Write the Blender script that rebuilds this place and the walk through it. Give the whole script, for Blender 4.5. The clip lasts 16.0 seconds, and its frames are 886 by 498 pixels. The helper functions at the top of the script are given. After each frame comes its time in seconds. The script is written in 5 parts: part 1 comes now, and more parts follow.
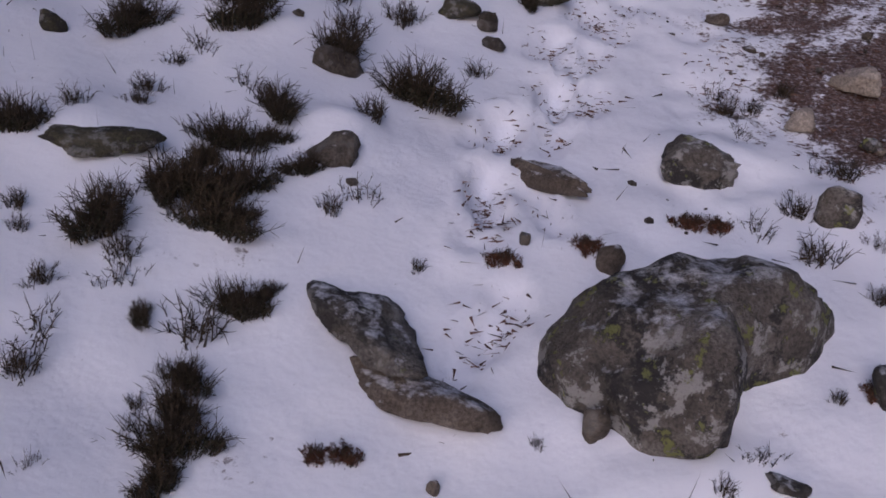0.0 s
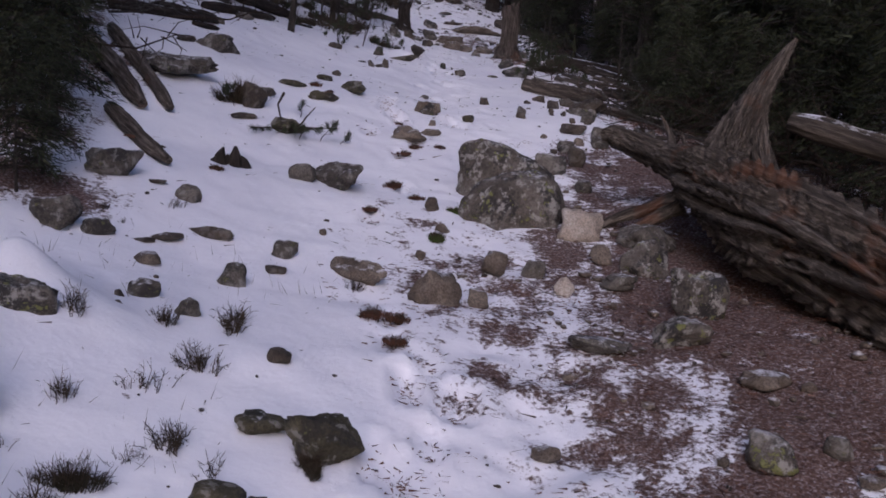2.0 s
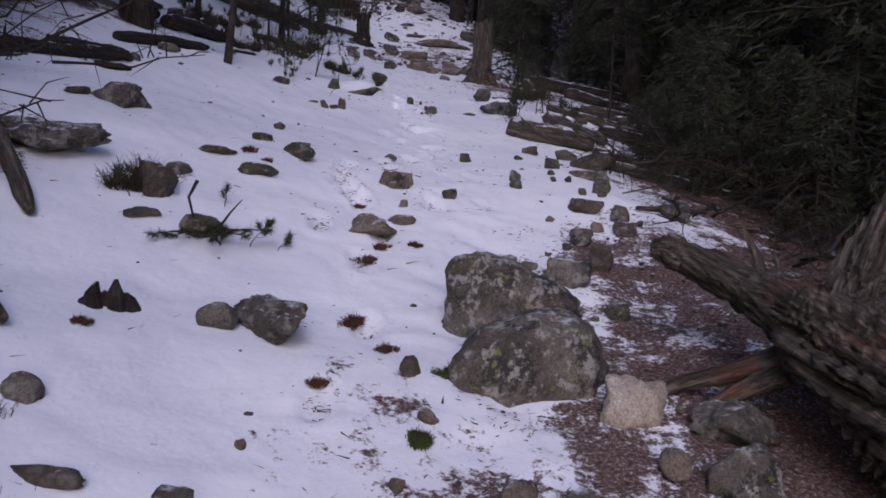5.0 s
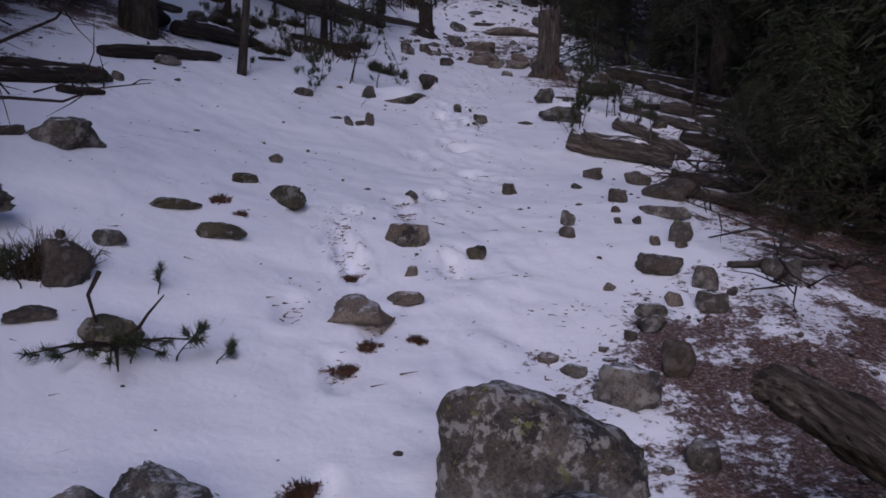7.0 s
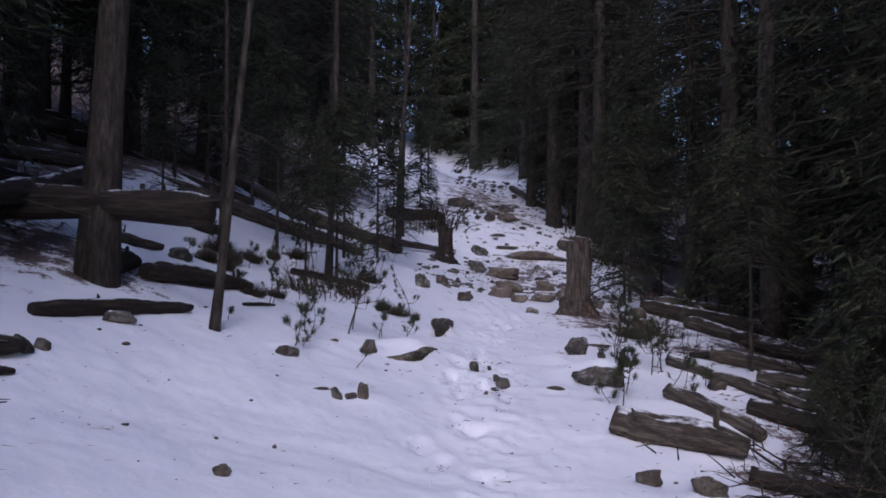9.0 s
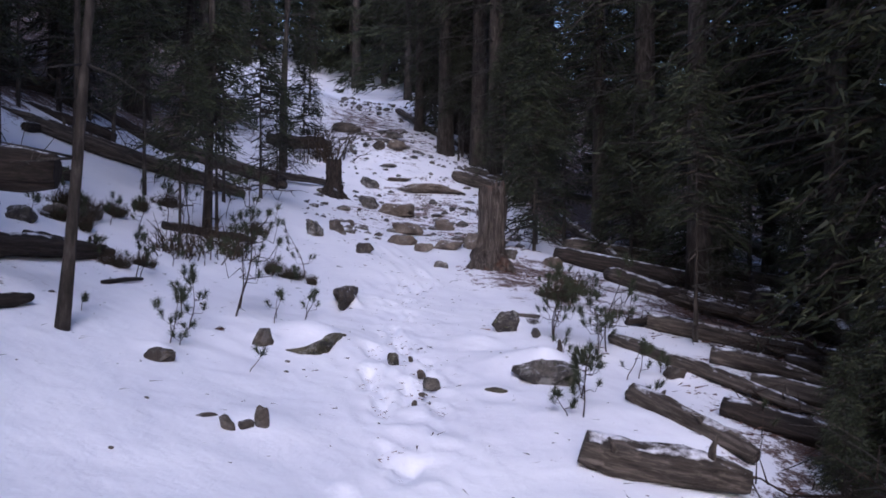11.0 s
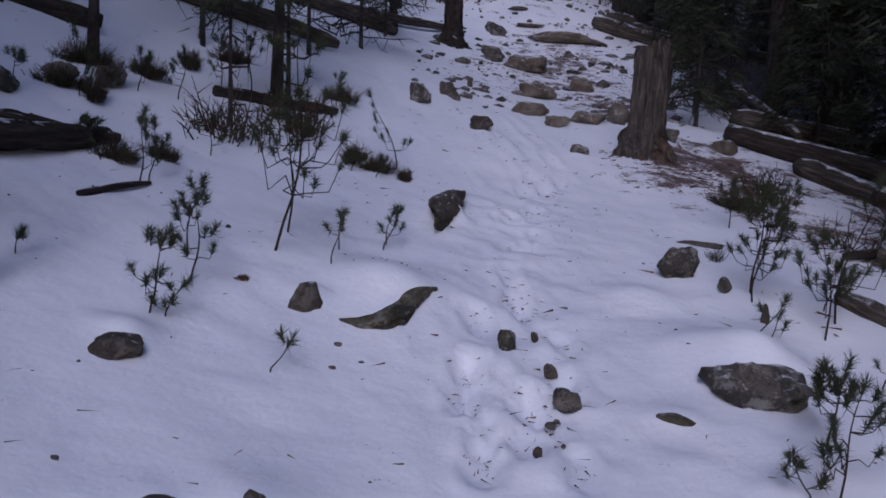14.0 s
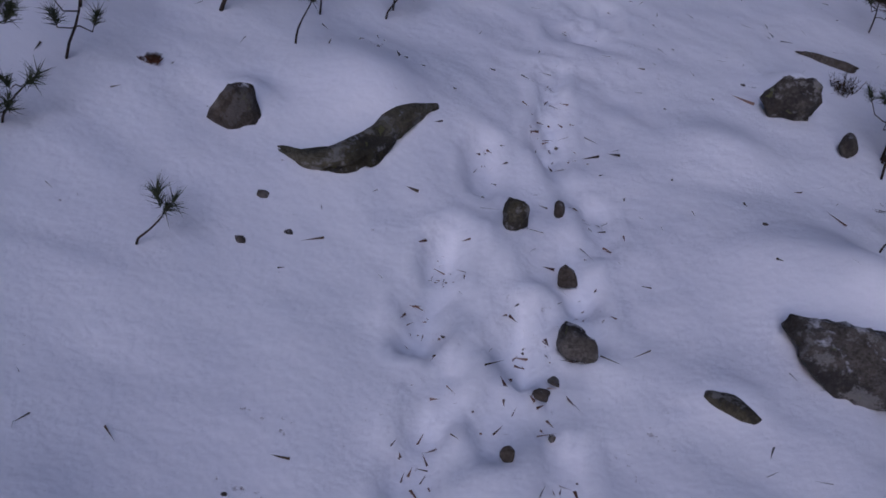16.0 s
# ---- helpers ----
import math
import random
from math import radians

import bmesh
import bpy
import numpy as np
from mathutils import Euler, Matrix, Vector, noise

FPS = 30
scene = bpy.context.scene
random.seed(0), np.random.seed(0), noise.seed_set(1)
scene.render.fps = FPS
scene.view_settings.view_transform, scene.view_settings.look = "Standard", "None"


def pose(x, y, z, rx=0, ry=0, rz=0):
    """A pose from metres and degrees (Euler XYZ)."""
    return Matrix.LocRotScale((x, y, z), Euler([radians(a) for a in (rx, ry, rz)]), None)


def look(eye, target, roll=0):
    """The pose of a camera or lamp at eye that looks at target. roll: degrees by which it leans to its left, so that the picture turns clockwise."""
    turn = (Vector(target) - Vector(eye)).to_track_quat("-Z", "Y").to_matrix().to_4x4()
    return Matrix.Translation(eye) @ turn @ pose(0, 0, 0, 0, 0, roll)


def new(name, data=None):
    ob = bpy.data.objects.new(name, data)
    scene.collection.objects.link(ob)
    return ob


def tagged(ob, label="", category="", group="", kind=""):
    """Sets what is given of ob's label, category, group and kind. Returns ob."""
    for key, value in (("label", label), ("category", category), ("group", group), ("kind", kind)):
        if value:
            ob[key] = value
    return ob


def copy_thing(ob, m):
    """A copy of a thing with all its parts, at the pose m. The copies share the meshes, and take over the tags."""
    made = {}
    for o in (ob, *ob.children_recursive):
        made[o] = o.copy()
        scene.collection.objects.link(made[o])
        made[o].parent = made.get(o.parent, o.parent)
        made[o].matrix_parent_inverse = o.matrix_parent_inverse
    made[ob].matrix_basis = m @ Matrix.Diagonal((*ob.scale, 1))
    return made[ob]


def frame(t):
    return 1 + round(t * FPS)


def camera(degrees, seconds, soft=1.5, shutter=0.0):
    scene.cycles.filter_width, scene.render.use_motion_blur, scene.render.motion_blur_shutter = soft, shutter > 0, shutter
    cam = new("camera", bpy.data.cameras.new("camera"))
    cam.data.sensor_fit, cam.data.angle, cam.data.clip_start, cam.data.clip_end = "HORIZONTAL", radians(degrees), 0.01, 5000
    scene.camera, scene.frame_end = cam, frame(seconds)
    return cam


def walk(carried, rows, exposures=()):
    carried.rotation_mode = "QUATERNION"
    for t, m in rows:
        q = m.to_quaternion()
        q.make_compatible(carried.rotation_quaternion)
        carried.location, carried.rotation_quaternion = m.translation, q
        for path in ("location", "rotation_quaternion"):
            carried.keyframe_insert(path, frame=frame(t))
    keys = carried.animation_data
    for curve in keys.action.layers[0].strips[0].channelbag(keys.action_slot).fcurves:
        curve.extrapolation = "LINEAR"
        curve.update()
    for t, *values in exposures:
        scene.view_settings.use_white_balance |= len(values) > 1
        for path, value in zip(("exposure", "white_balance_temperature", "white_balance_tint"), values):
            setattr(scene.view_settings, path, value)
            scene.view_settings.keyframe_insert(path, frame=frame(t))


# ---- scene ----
cam = camera(47.9, 16.0, soft=1.7)
ROWS = [
    (0, (0.091, -0.19, 1.597), (0.13, 1.658, 0.833), 4.3),
    (0.5, (0.093, 0.115, 1.647), (0.24, 2.003, 1.003), 3.4),
    (1, (0.153, 0.402, 1.742), (0.421, 2.309, 1.203), -2.1),
    (1.5, (0.092, 0.695, 1.838), (0.51, 2.598, 1.389), -0.8),
    (2, (0.086, 0.851, 1.97), (0.58, 2.774, 1.734), 2.7),
    (2.5, (0.224, 1.107, 2.055), (0.673, 3.055, 2.008), 2.2),
    (3, (0.228, 1.352, 2.086), (0.625, 3.302, 1.895), 0.9),
    (3.5, (0.258, 1.657, 2.13), (0.688, 3.587, 1.826), 1.6),
    (4, (0.401, 1.991, 2.237), (0.792, 3.907, 1.818), -0.7),
    (4.5, (0.407, 2.283, 2.285), (0.823, 4.201, 1.902), -1.4),
    (5, (0.421, 2.553, 2.39), (0.989, 4.457, 2.159), 2.2),
    (5.2, (0.514, 2.663, 2.389), (1.096, 4.567, 2.2), 2.6),
    (7.3, (1.109, 3.993, 2.656), (1.467, 5.942, 2.384), -0.4),
    (7.5, (1.154, 4.138, 2.673), (1.496, 6.091, 2.407), -0.7),
    (8, (1.194, 4.49, 2.781), (1.571, 6.44, 2.551), 0.1),
    (8.5, (1.3, 4.808, 2.863), (1.671, 6.769, 2.732), 0.6),
    (9, (1.388, 5.103, 2.967), (1.737, 7.067, 3.117), 0.5),
    (9.5, (1.323, 5.441, 3.068), (1.747, 7.393, 3.182), 1.0),
    (9.7, (1.315, 5.551, 3.11), (1.844, 7.48, 3.149), 0.8),
    (11.8, (1.603, 6.932, 3.404), (2.197, 8.841, 3.384), 0.1),
    (12, (1.67, 7.069, 3.408), (2.23, 8.989, 3.404), -0.1),
    (12.5, (1.84, 7.408, 3.488), (2.264, 9.362, 3.468), 0.3),
    (13, (1.875, 7.745, 3.485), (2.312, 9.693, 3.372), 0.2),
    (13.5, (1.859, 8.116, 3.59), (2.292, 10.044, 3.283), 1.6),
    (14, (1.955, 8.456, 3.588), (2.305, 10.396, 3.252), 2.0),
    (14.5, (2.117, 8.787, 3.651), (2.436, 10.718, 3.239), 1.7),
    (15, (2.148, 9.136, 3.671), (2.498, 11.028, 3.125), 5.8),
    (15.5, (2.201, 9.408, 3.698), (2.54, 11.224, 2.932), 8.5),
    (16, (2.325, 9.652, 3.731), (2.58, 11.395, 2.784), 10.6),
]
walk(cam, [(t, look(eye, target, roll)) for t, eye, target, roll in ROWS],
     exposures=[(0.0, -0.38, 5600, 29), (1.5, -0.28, 5600, 29), (2.0, -0.08, 5600, 29), (2.5, 0.32, 5600, 28), (3.0, 0.30, 5580, 28), (3.5, 0.18, 5550, 29), (5.0, 0.02, 5500, 29), (7.5, -0.33, 5370, 28), (8.0, -0.33, 5370, 28), (8.5, -0.26, 5330, 27), (9.0, 0.25, 5350, 26), (9.5, 0.6, 5330, 26), (12.5, 0.52, 5280, 26), (13.5, 0.0, 5250, 25), (14.5, -0.29, 5100, 28), (15.5, -0.48, 5050, 28), (16.0, -0.58, 5050, 28)])

# ---- sky and light: a grey winter evening under thin cloud ----
world = bpy.data.worlds.new("world")
scene.world = world
world.use_nodes = True
wn = world.node_tree.nodes
sky = wn.new("ShaderNodeTexSky")
sky.sky_type = "NISHITA"
sky.sun_disc = False
sky.sun_elevation = radians(22)
sky.sun_rotation = radians(200)
sky.air_density, sky.dust_density, sky.ozone_density = 1.0, 3.0, 1.5
world.node_tree.links.new(sky.outputs[0], wn["Background"].inputs[0])
wn["Background"].inputs[1].default_value = 0.15
sun_data = bpy.data.lights.new("sun", "SUN")
sun_data.energy, sun_data.angle, sun_data.color = 0.9, radians(25), (1.0, 0.96, 0.92)
sun = new("sun", sun_data)
sun.matrix_world = look((-3, -8, 12), (1, 4, 0))


# ---- materials ----
def nodes_of(name, rough=0.85, spec=0.3):
    m = bpy.data.materials.new(name)
    m.use_nodes = True
    b = m.node_tree.nodes["Principled BSDF"]
    b.inputs["Roughness"].default_value = rough
    b.inputs["Specular IOR Level"].default_value = spec
    return m, m.node_tree, b


def noise_node(nt, vec, scale, detail=4.0, rough=0.6):
    n = nt.nodes.new("ShaderNodeTexNoise")
    n.inputs["Scale"].default_value, n.inputs["Detail"].default_value, n.inputs["Roughness"].default_value = scale, detail, rough
    nt.links.new(vec, n.inputs["Vector"])
    return n.outputs["Fac"]


def ramp_node(nt, fac, stops):
    r = nt.nodes.new("ShaderNodeValToRGB")
    e = r.color_ramp.elements
    while len(e) < len(stops):
        e.new(0.5)
    for k, (p, c) in zip(e, stops):
        k.position, k.color = p, (*c, 1) if len(c) == 3 else c
    nt.links.new(fac, r.inputs[0])
    return r.outputs[0]


def grey(v):
    return (v, v, v)


def mix_node(nt, fac, a, b):
    m = nt.nodes.new("ShaderNodeMix")
    m.data_type = "RGBA"
    for value, slot in ((fac, 0), (a, 6), (b, 7)):
        if hasattr(value, "is_linked"):
            nt.links.new(value, m.inputs[slot])
        elif slot:
            m.inputs[slot].default_value = (*value, 1)
        else:
            m.inputs[slot].default_value = value
    return m.outputs[2]


def math_node(nt, op, a, b=0.0, clamp=False):
    m = nt.nodes.new("ShaderNodeMath")
    m.operation, m.use_clamp = op, clamp
    for k, value in enumerate((a, b)):
        if hasattr(value, "is_linked"):
            nt.links.new(value, m.inputs[k])
        else:
            m.inputs[k].default_value = value
    return m.outputs[0]


def bump_node(nt, bsdf, height, strength=0.5, distance=0.01):
    b = nt.nodes.new("ShaderNodeBump")
    b.inputs["Strength"].default_value, b.inputs["Distance"].default_value = strength, distance
    nt.links.new(height, b.inputs["Height"])
    nt.links.new(b.outputs[0], bsdf.inputs["Normal"])


def place_of(nt, socket="Object"):
    return nt.nodes.new("ShaderNodeTexCoord").outputs[socket]


def frost_fac(nt, vec, low, high, scale=9.0):
    """Snow that settled on what faces up, broken by noise."""
    geo = nt.nodes.new("ShaderNodeNewGeometry")
    sep = nt.nodes.new("ShaderNodeSeparateXYZ")
    nt.links.new(geo.outputs["Normal"], sep.inputs[0])
    n = noise_node(nt, vec, scale, 5.0, 0.7)
    up = math_node(nt, "ADD", sep.outputs[2], math_node(nt, "MULTIPLY", math_node(nt, "SUBTRACT", n, 0.5), 1.4))
    mr = nt.nodes.new("ShaderNodeMapRange")
    mr.inputs[1].default_value, mr.inputs[2].default_value = low, high
    nt.links.new(up, mr.inputs[0])
    return mr.outputs[0]


SNOW = (0.80, 0.81, 0.86)


def stone_material(name, dark, mid, light, lichen=0.0, frost=(1.05, 1.5)):
    m, nt, b = nodes_of(name, 0.85, 0.25)
    info = nt.nodes.new("ShaderNodeObjectInfo")
    shift = nt.nodes.new("ShaderNodeVectorMath")
    shift.operation = "MULTIPLY_ADD"
    nt.links.new(place_of(nt), shift.inputs[0])
    shift.inputs[1].default_value = (1, 1, 1)
    comb = nt.nodes.new("ShaderNodeCombineXYZ")
    for k in range(3):
        nt.links.new(math_node(nt, "MULTIPLY", info.outputs["Random"], 31.0 + 7 * k), comb.inputs[k])
    nt.links.new(comb.outputs[0], shift.inputs[2])
    vec = shift.outputs[0]
    big = noise_node(nt, vec, 4.5, 7.0, 0.68)
    col = ramp_node(nt, big, [(0.33, dark), (0.5, mid), (0.68, light)])
    grain = noise_node(nt, vec, 120.0, 3.0, 0.7)
    col = mix_node(nt, ramp_node(nt, grain, [(0.42, grey(0.0)), (0.62, grey(0.55))]), col, tuple(0.35 * c for c in dark))
    # black crust lichen and yellow-green map lichen
    crust = noise_node(nt, vec, 8.5, 8.0, 0.74)
    col = mix_node(nt, ramp_node(nt, crust, [(0.515, grey(0.0)), (0.55, grey(0.85 * min(1, lichen + 0.15)))]), col, (0.022, 0.021, 0.022))
    if lichen:
        pale = noise_node(nt, vec, 15.0, 8.0, 0.76)
        col = mix_node(nt, ramp_node(nt, pale, [(0.535, grey(0.0)), (0.575, grey(0.75 * lichen))]), col, (0.33, 0.32, 0.30))
        green = noise_node(nt, vec, 17.0, 5.0, 0.7)
        col = mix_node(nt, ramp_node(nt, green, [(0.67 - 0.08 * lichen, grey(0.0)), (0.71 - 0.08 * lichen, grey(0.85 * lichen))]), col, (0.16, 0.165, 0.055))
    f = frost_fac(nt, vec, *frost, scale=24.0)
    col = mix_node(nt, f, col, SNOW)
    nt.links.new(col, b.inputs["Base Color"])
    bump_node(nt, b, math_node(nt, "ADD", math_node(nt, "MULTIPLY", noise_node(nt, vec, 28.0, 8.0, 0.7), 1.0), math_node(nt, "MULTIPLY", grain, 0.25)), 0.8, 0.02)
    return m


MAT = {}
MAT["granite"] = stone_material("lichen_granite", (0.045, 0.039, 0.033), (0.115, 0.10, 0.083), (0.23, 0.21, 0.185), 1.0, (0.92, 1.4))
MAT["mottled"] = stone_material("mottled_granite", (0.045, 0.039, 0.033), (0.105, 0.094, 0.08), (0.22, 0.20, 0.175), 0.6, (0.92, 1.25))
MAT["tan"] = stone_material("tan_granite", (0.072, 0.056, 0.043), (0.15, 0.122, 0.096), (0.26, 0.22, 0.182), 0.0, (0.85, 1.25))
MAT["brown"] = stone_material("brown_stone", (0.036, 0.029, 0.023), (0.085, 0.069, 0.054), (0.17, 0.145, 0.118), 0.25, (1.02, 1.3))
MAT["white"] = stone_material("pale_quartz_stone", (0.30, 0.25, 0.20), (0.42, 0.36, 0.30), (0.55, 0.50, 0.44), 0.0, (1.3, 1.8))
MAT["moss"] = stone_material("mossy_stone", (0.036, 0.032, 0.02), (0.08, 0.071, 0.044), (0.15, 0.138, 0.1), 0.6, (1.1, 1.35))


def wood_material(name, dark, mid, light, along=(6.0, 6.0, 0.9), frost=None, bump=0.9, rust=0.0):
    m, nt, b = nodes_of(name, 0.88, 0.2)
    mp = nt.nodes.new("ShaderNodeMapping")
    mp.inputs["Scale"].default_value = along
    nt.links.new(place_of(nt), mp.inputs[0])
    n = noise_node(nt, mp.outputs[0], 5.0, 8.0, 0.65)
    col = ramp_node(nt, n, [(0.3, dark), (0.5, mid), (0.7, light)])
    if rust:
        r = noise_node(nt, place_of(nt), 3.0, 5.0, 0.6)
        col = mix_node(nt, ramp_node(nt, r, [(0.56, grey(0.0)), (0.66, grey(rust))]), col, (0.16, 0.055, 0.02))
    if frost:
        col = mix_node(nt, frost_fac(nt, place_of(nt), *frost, scale=7.0), col, SNOW)
    nt.links.new(col, b.inputs["Base Color"])
    fine = noise_node(nt, mp.outputs[0], 16.0, 6.0, 0.7)
    bump_node(nt, b, math_node(nt, "ADD", n, math_node(nt, "MULTIPLY", fine, 0.4)), bump, 0.03)
    return m


MAT["deadwood"] = wood_material("weathered_dead_wood", (0.018, 0.014, 0.011), (0.085, 0.071, 0.058), (0.26, 0.225, 0.19), (11, 11, 0.8), None, 1.0, 0.5)
MAT["log"] = wood_material("fallen_log_wood", (0.016, 0.013, 0.011), (0.06, 0.05, 0.041), (0.17, 0.145, 0.122), (8, 8, 0.7), (0.86, 1.1))
MAT["wet"] = wood_material("dark_rotten_wood", (0.012, 0.010, 0.009), (0.03, 0.024, 0.02), (0.07, 0.055, 0.045), (8, 8, 0.9), (0.88, 1.1))
MAT["stumpwood"] = wood_material("grey_stump_wood", (0.02, 0.016, 0.014), (0.07, 0.058, 0.05), (0.17, 0.15, 0.13), (9, 9, 0.7), None, 1.0, 0.3)
MAT["bark"] = wood_material("conifer_bark", (0.013, 0.011, 0.0095), (0.04, 0.034, 0.029), (0.09, 0.077, 0.067), (6, 6, 1.4))
MAT["twig"] = wood_material("twig_bark", (0.02, 0.014, 0.01), (0.045, 0.032, 0.024), (0.09, 0.065, 0.05), (20, 20, 5))
MAT["pale_twig"] = wood_material("dead_branch_bark", (0.025, 0.022, 0.02), (0.06, 0.054, 0.048), (0.12, 0.108, 0.098), (20, 20, 4))


def leaf_material(name, a, b_, c):
    m, nt, b = nodes_of(name, 0.65, 0.25)
    geo = nt.nodes.new("ShaderNodeNewGeometry")
    n = noise_node(nt, place_of(nt), 1.3, 3.0)
    v = math_node(nt, "ADD", math_node(nt, "MULTIPLY", geo.outputs["Random Per Island"], 0.6), math_node(nt, "MULTIPLY", n, 0.4))
    nt.links.new(ramp_node(nt, v, [(0.2, a), (0.5, b_), (0.8, c)]), b.inputs["Base Color"])
    return m


MAT["needles"] = leaf_material("spruce_needles", (0.011, 0.014, 0.008), (0.021, 0.027, 0.012), (0.04, 0.045, 0.019))
MAT["pine"] = leaf_material("young_pine_needles", (0.018, 0.024, 0.012), (0.035, 0.043, 0.021), (0.065, 0.074, 0.036))
MAT["heath"] = leaf_material("dark_heath_leaves", (0.012, 0.011, 0.006), (0.026, 0.024, 0.012), (0.05, 0.045, 0.023))
MAT["heather"] = leaf_material("dry_heath_twigs", (0.018, 0.013, 0.008), (0.045, 0.032, 0.019), (0.085, 0.06, 0.038))
MAT["redtuft"] = leaf_material("dead_red_needles", (0.05, 0.018, 0.010), (0.11, 0.042, 0.022), (0.18, 0.085, 0.05))
MAT["needle_litter"] = leaf_material("fallen_needles", (0.045, 0.020, 0.013), (0.10, 0.05, 0.034), (0.2, 0.125, 0.095))
MAT["moss_green"] = leaf_material("green_moss", (0.03, 0.05, 0.01), (0.05, 0.085, 0.015), (0.08, 0.12, 0.03))


def ground_material():
    m, nt, b = nodes_of("snow_and_needle_floor", 0.75, 0.25)
    vec = place_of(nt)
    att = nt.nodes.new("ShaderNodeAttribute")
    att.attribute_name = "litter"
    lit = att.outputs["Fac"]
    fine = noise_node(nt, vec, 17.0, 8.0, 0.75)
    mid = noise_node(nt, vec, 4.2, 6.0, 0.62)
    tiny = noise_node(nt, vec, 48.0, 5.0, 0.7)
    lit = math_node(nt, "ADD", lit, math_node(nt, "MULTIPLY", math_node(nt, "SUBTRACT", tiny, 0.5), 1.5))
    v = math_node(nt, "ADD", lit, math_node(nt, "ADD", math_node(nt, "MULTIPLY", math_node(nt, "SUBTRACT", fine, 0.5), 1.5),
                                            math_node(nt, "MULTIPLY", math_node(nt, "SUBTRACT", mid, 0.5), 2.6)))
    cover = ramp_node(nt, v, [(0.38, grey(0.0)), (0.62, grey(1.0))])
    lf = noise_node(nt, vec, 60.0, 5.0, 0.75)
    lb = noise_node(nt, vec, 7.0, 4.0, 0.6)
    litter = mix_node(nt, lb, ramp_node(nt, lf, [(0.3, (0.03, 0.014, 0.010)), (0.5, (0.10, 0.053, 0.040)), (0.66, (0.24, 0.17, 0.145))]),
                      ramp_node(nt, lf, [(0.3, (0.025, 0.014, 0.010)), (0.5, (0.075, 0.045, 0.032)), (0.7, (0.2, 0.145, 0.12))]))
    veil = noise_node(nt, vec, 75.0, 4.0, 0.75)
    litter = mix_node(nt, ramp_node(nt, veil, [(0.52, grey(0.0)), (0.68, grey(0.5))]), litter, (0.62, 0.60, 0.63))
    tint = noise_node(nt, vec, 1.1, 4.0, 0.6)
    snow = ramp_node(nt, tint, [(0.3, (0.74, 0.745, 0.80)), (0.7, (0.84, 0.845, 0.875))])
    spot = noise_node(nt, vec, 45.0, 4.0, 0.8)
    snow = mix_node(nt, ramp_node(nt, spot, [(0.70, grey(0.0)), (0.78, grey(0.6))]), snow, (0.12, 0.08, 0.06))
    col = mix_node(nt, cover, snow, litter)
    nt.links.new(col, b.inputs["Base Color"])
    h = math_node(nt, "ADD", math_node(nt, "MULTIPLY", fine, 0.3), math_node(nt, "MULTIPLY", lf, math_node(nt, "MULTIPLY", cover, 0.9)))
    h = math_node(nt, "SUBTRACT", h, math_node(nt, "MULTIPLY", cover, 0.7))
    h = math_node(nt, "ADD", h, math_node(nt, "MULTIPLY", noise_node(nt, vec, 5.0, 4.0, 0.6), 1.2))
    bump_node(nt, b, h, 0.36, 0.03)
    return m


MAT["ground"] = ground_material()


# ---- the lie of the land ----
def value_noise(x, y, seed):
    x, y = np.asarray(x, float) + 1000.0, np.asarray(y, float) + 1000.0
    xi, yi = np.floor(x), np.floor(y)
    u, v = x - xi, y - yi
    u, v = u * u * (3 - 2 * u), v * v * (3 - 2 * v)

    def corner(a, b):
        k = ((xi + a).astype(np.int64) * 374761393 + (yi + b).astype(np.int64) * 668265263 + seed * 974711) & 0xFFFFFFFF
        k = ((k ^ (k >> 13)) * 1274126177) & 0xFFFFFFFF
        return ((k ^ (k >> 16)) & 0xFFFF) / 65535.0
    return (corner(0, 0) * (1 - u) + corner(1, 0) * u) * (1 - v) + (corner(0, 1) * (1 - u) + corner(1, 1) * u) * v - 0.5


def slope_height(x, y):
    """The hillside without its small relief: a climbing trail, a bank rising to one side, a drop to the other."""
    x, y = np.asarray(x, float), np.asarray(y, float)
    yc = np.clip(y, -1.5, 20.0)
    xr = np.maximum(3.0, 0.31 * yc)
    xc = np.clip(x, 0.1, xr)
    z = (-0.00196 + -0.00270 * xc + 0.28863 * yc + 0.06257 * xc * xc + -0.03588 * xc * yc + -0.00056 * yc * yc)
    z = z - 0.12 * np.clip(x - xr, 0, 25) + 0.2 * np.clip(0.1 - x, 0, 25)
    z = z + 0.26 * np.clip(y - 20.0, 0, 60) + 0.24 * np.clip(y + 1.5, -40, 0)
    # easier and steeper stretches up the trail
    z = z + np.interp(y, (-1.5, 2.1, 2.8, 3.4, 4.1, 4.7, 5.3, 5.9, 6.4, 7, 7.6, 8.1, 8.6, 9.1, 9.7, 10.3, 11, 12, 13, 14.2, 16, 19, 22, 30), (0.14, 0.15, 0.11, 0.11, 0.09, 0.025, 0.05, 0.07, 0.05, 0.09, 0.115, 0.135, 0.13, 0.1, 0.055, 0.05, 0.04, 0.03, 0, -0.03, 0.02, 0.03, -0.03, 0)) + 0.07 * np.exp(-((x - 3.8) ** 2 + (y - 10.7) ** 2) / 0.35)
    return z


# rounded humps and hollows of the snow: x, y, radius, height
HUMPS = []
# prints trodden into the trail: x, y, heading in degrees
PRINTS = []


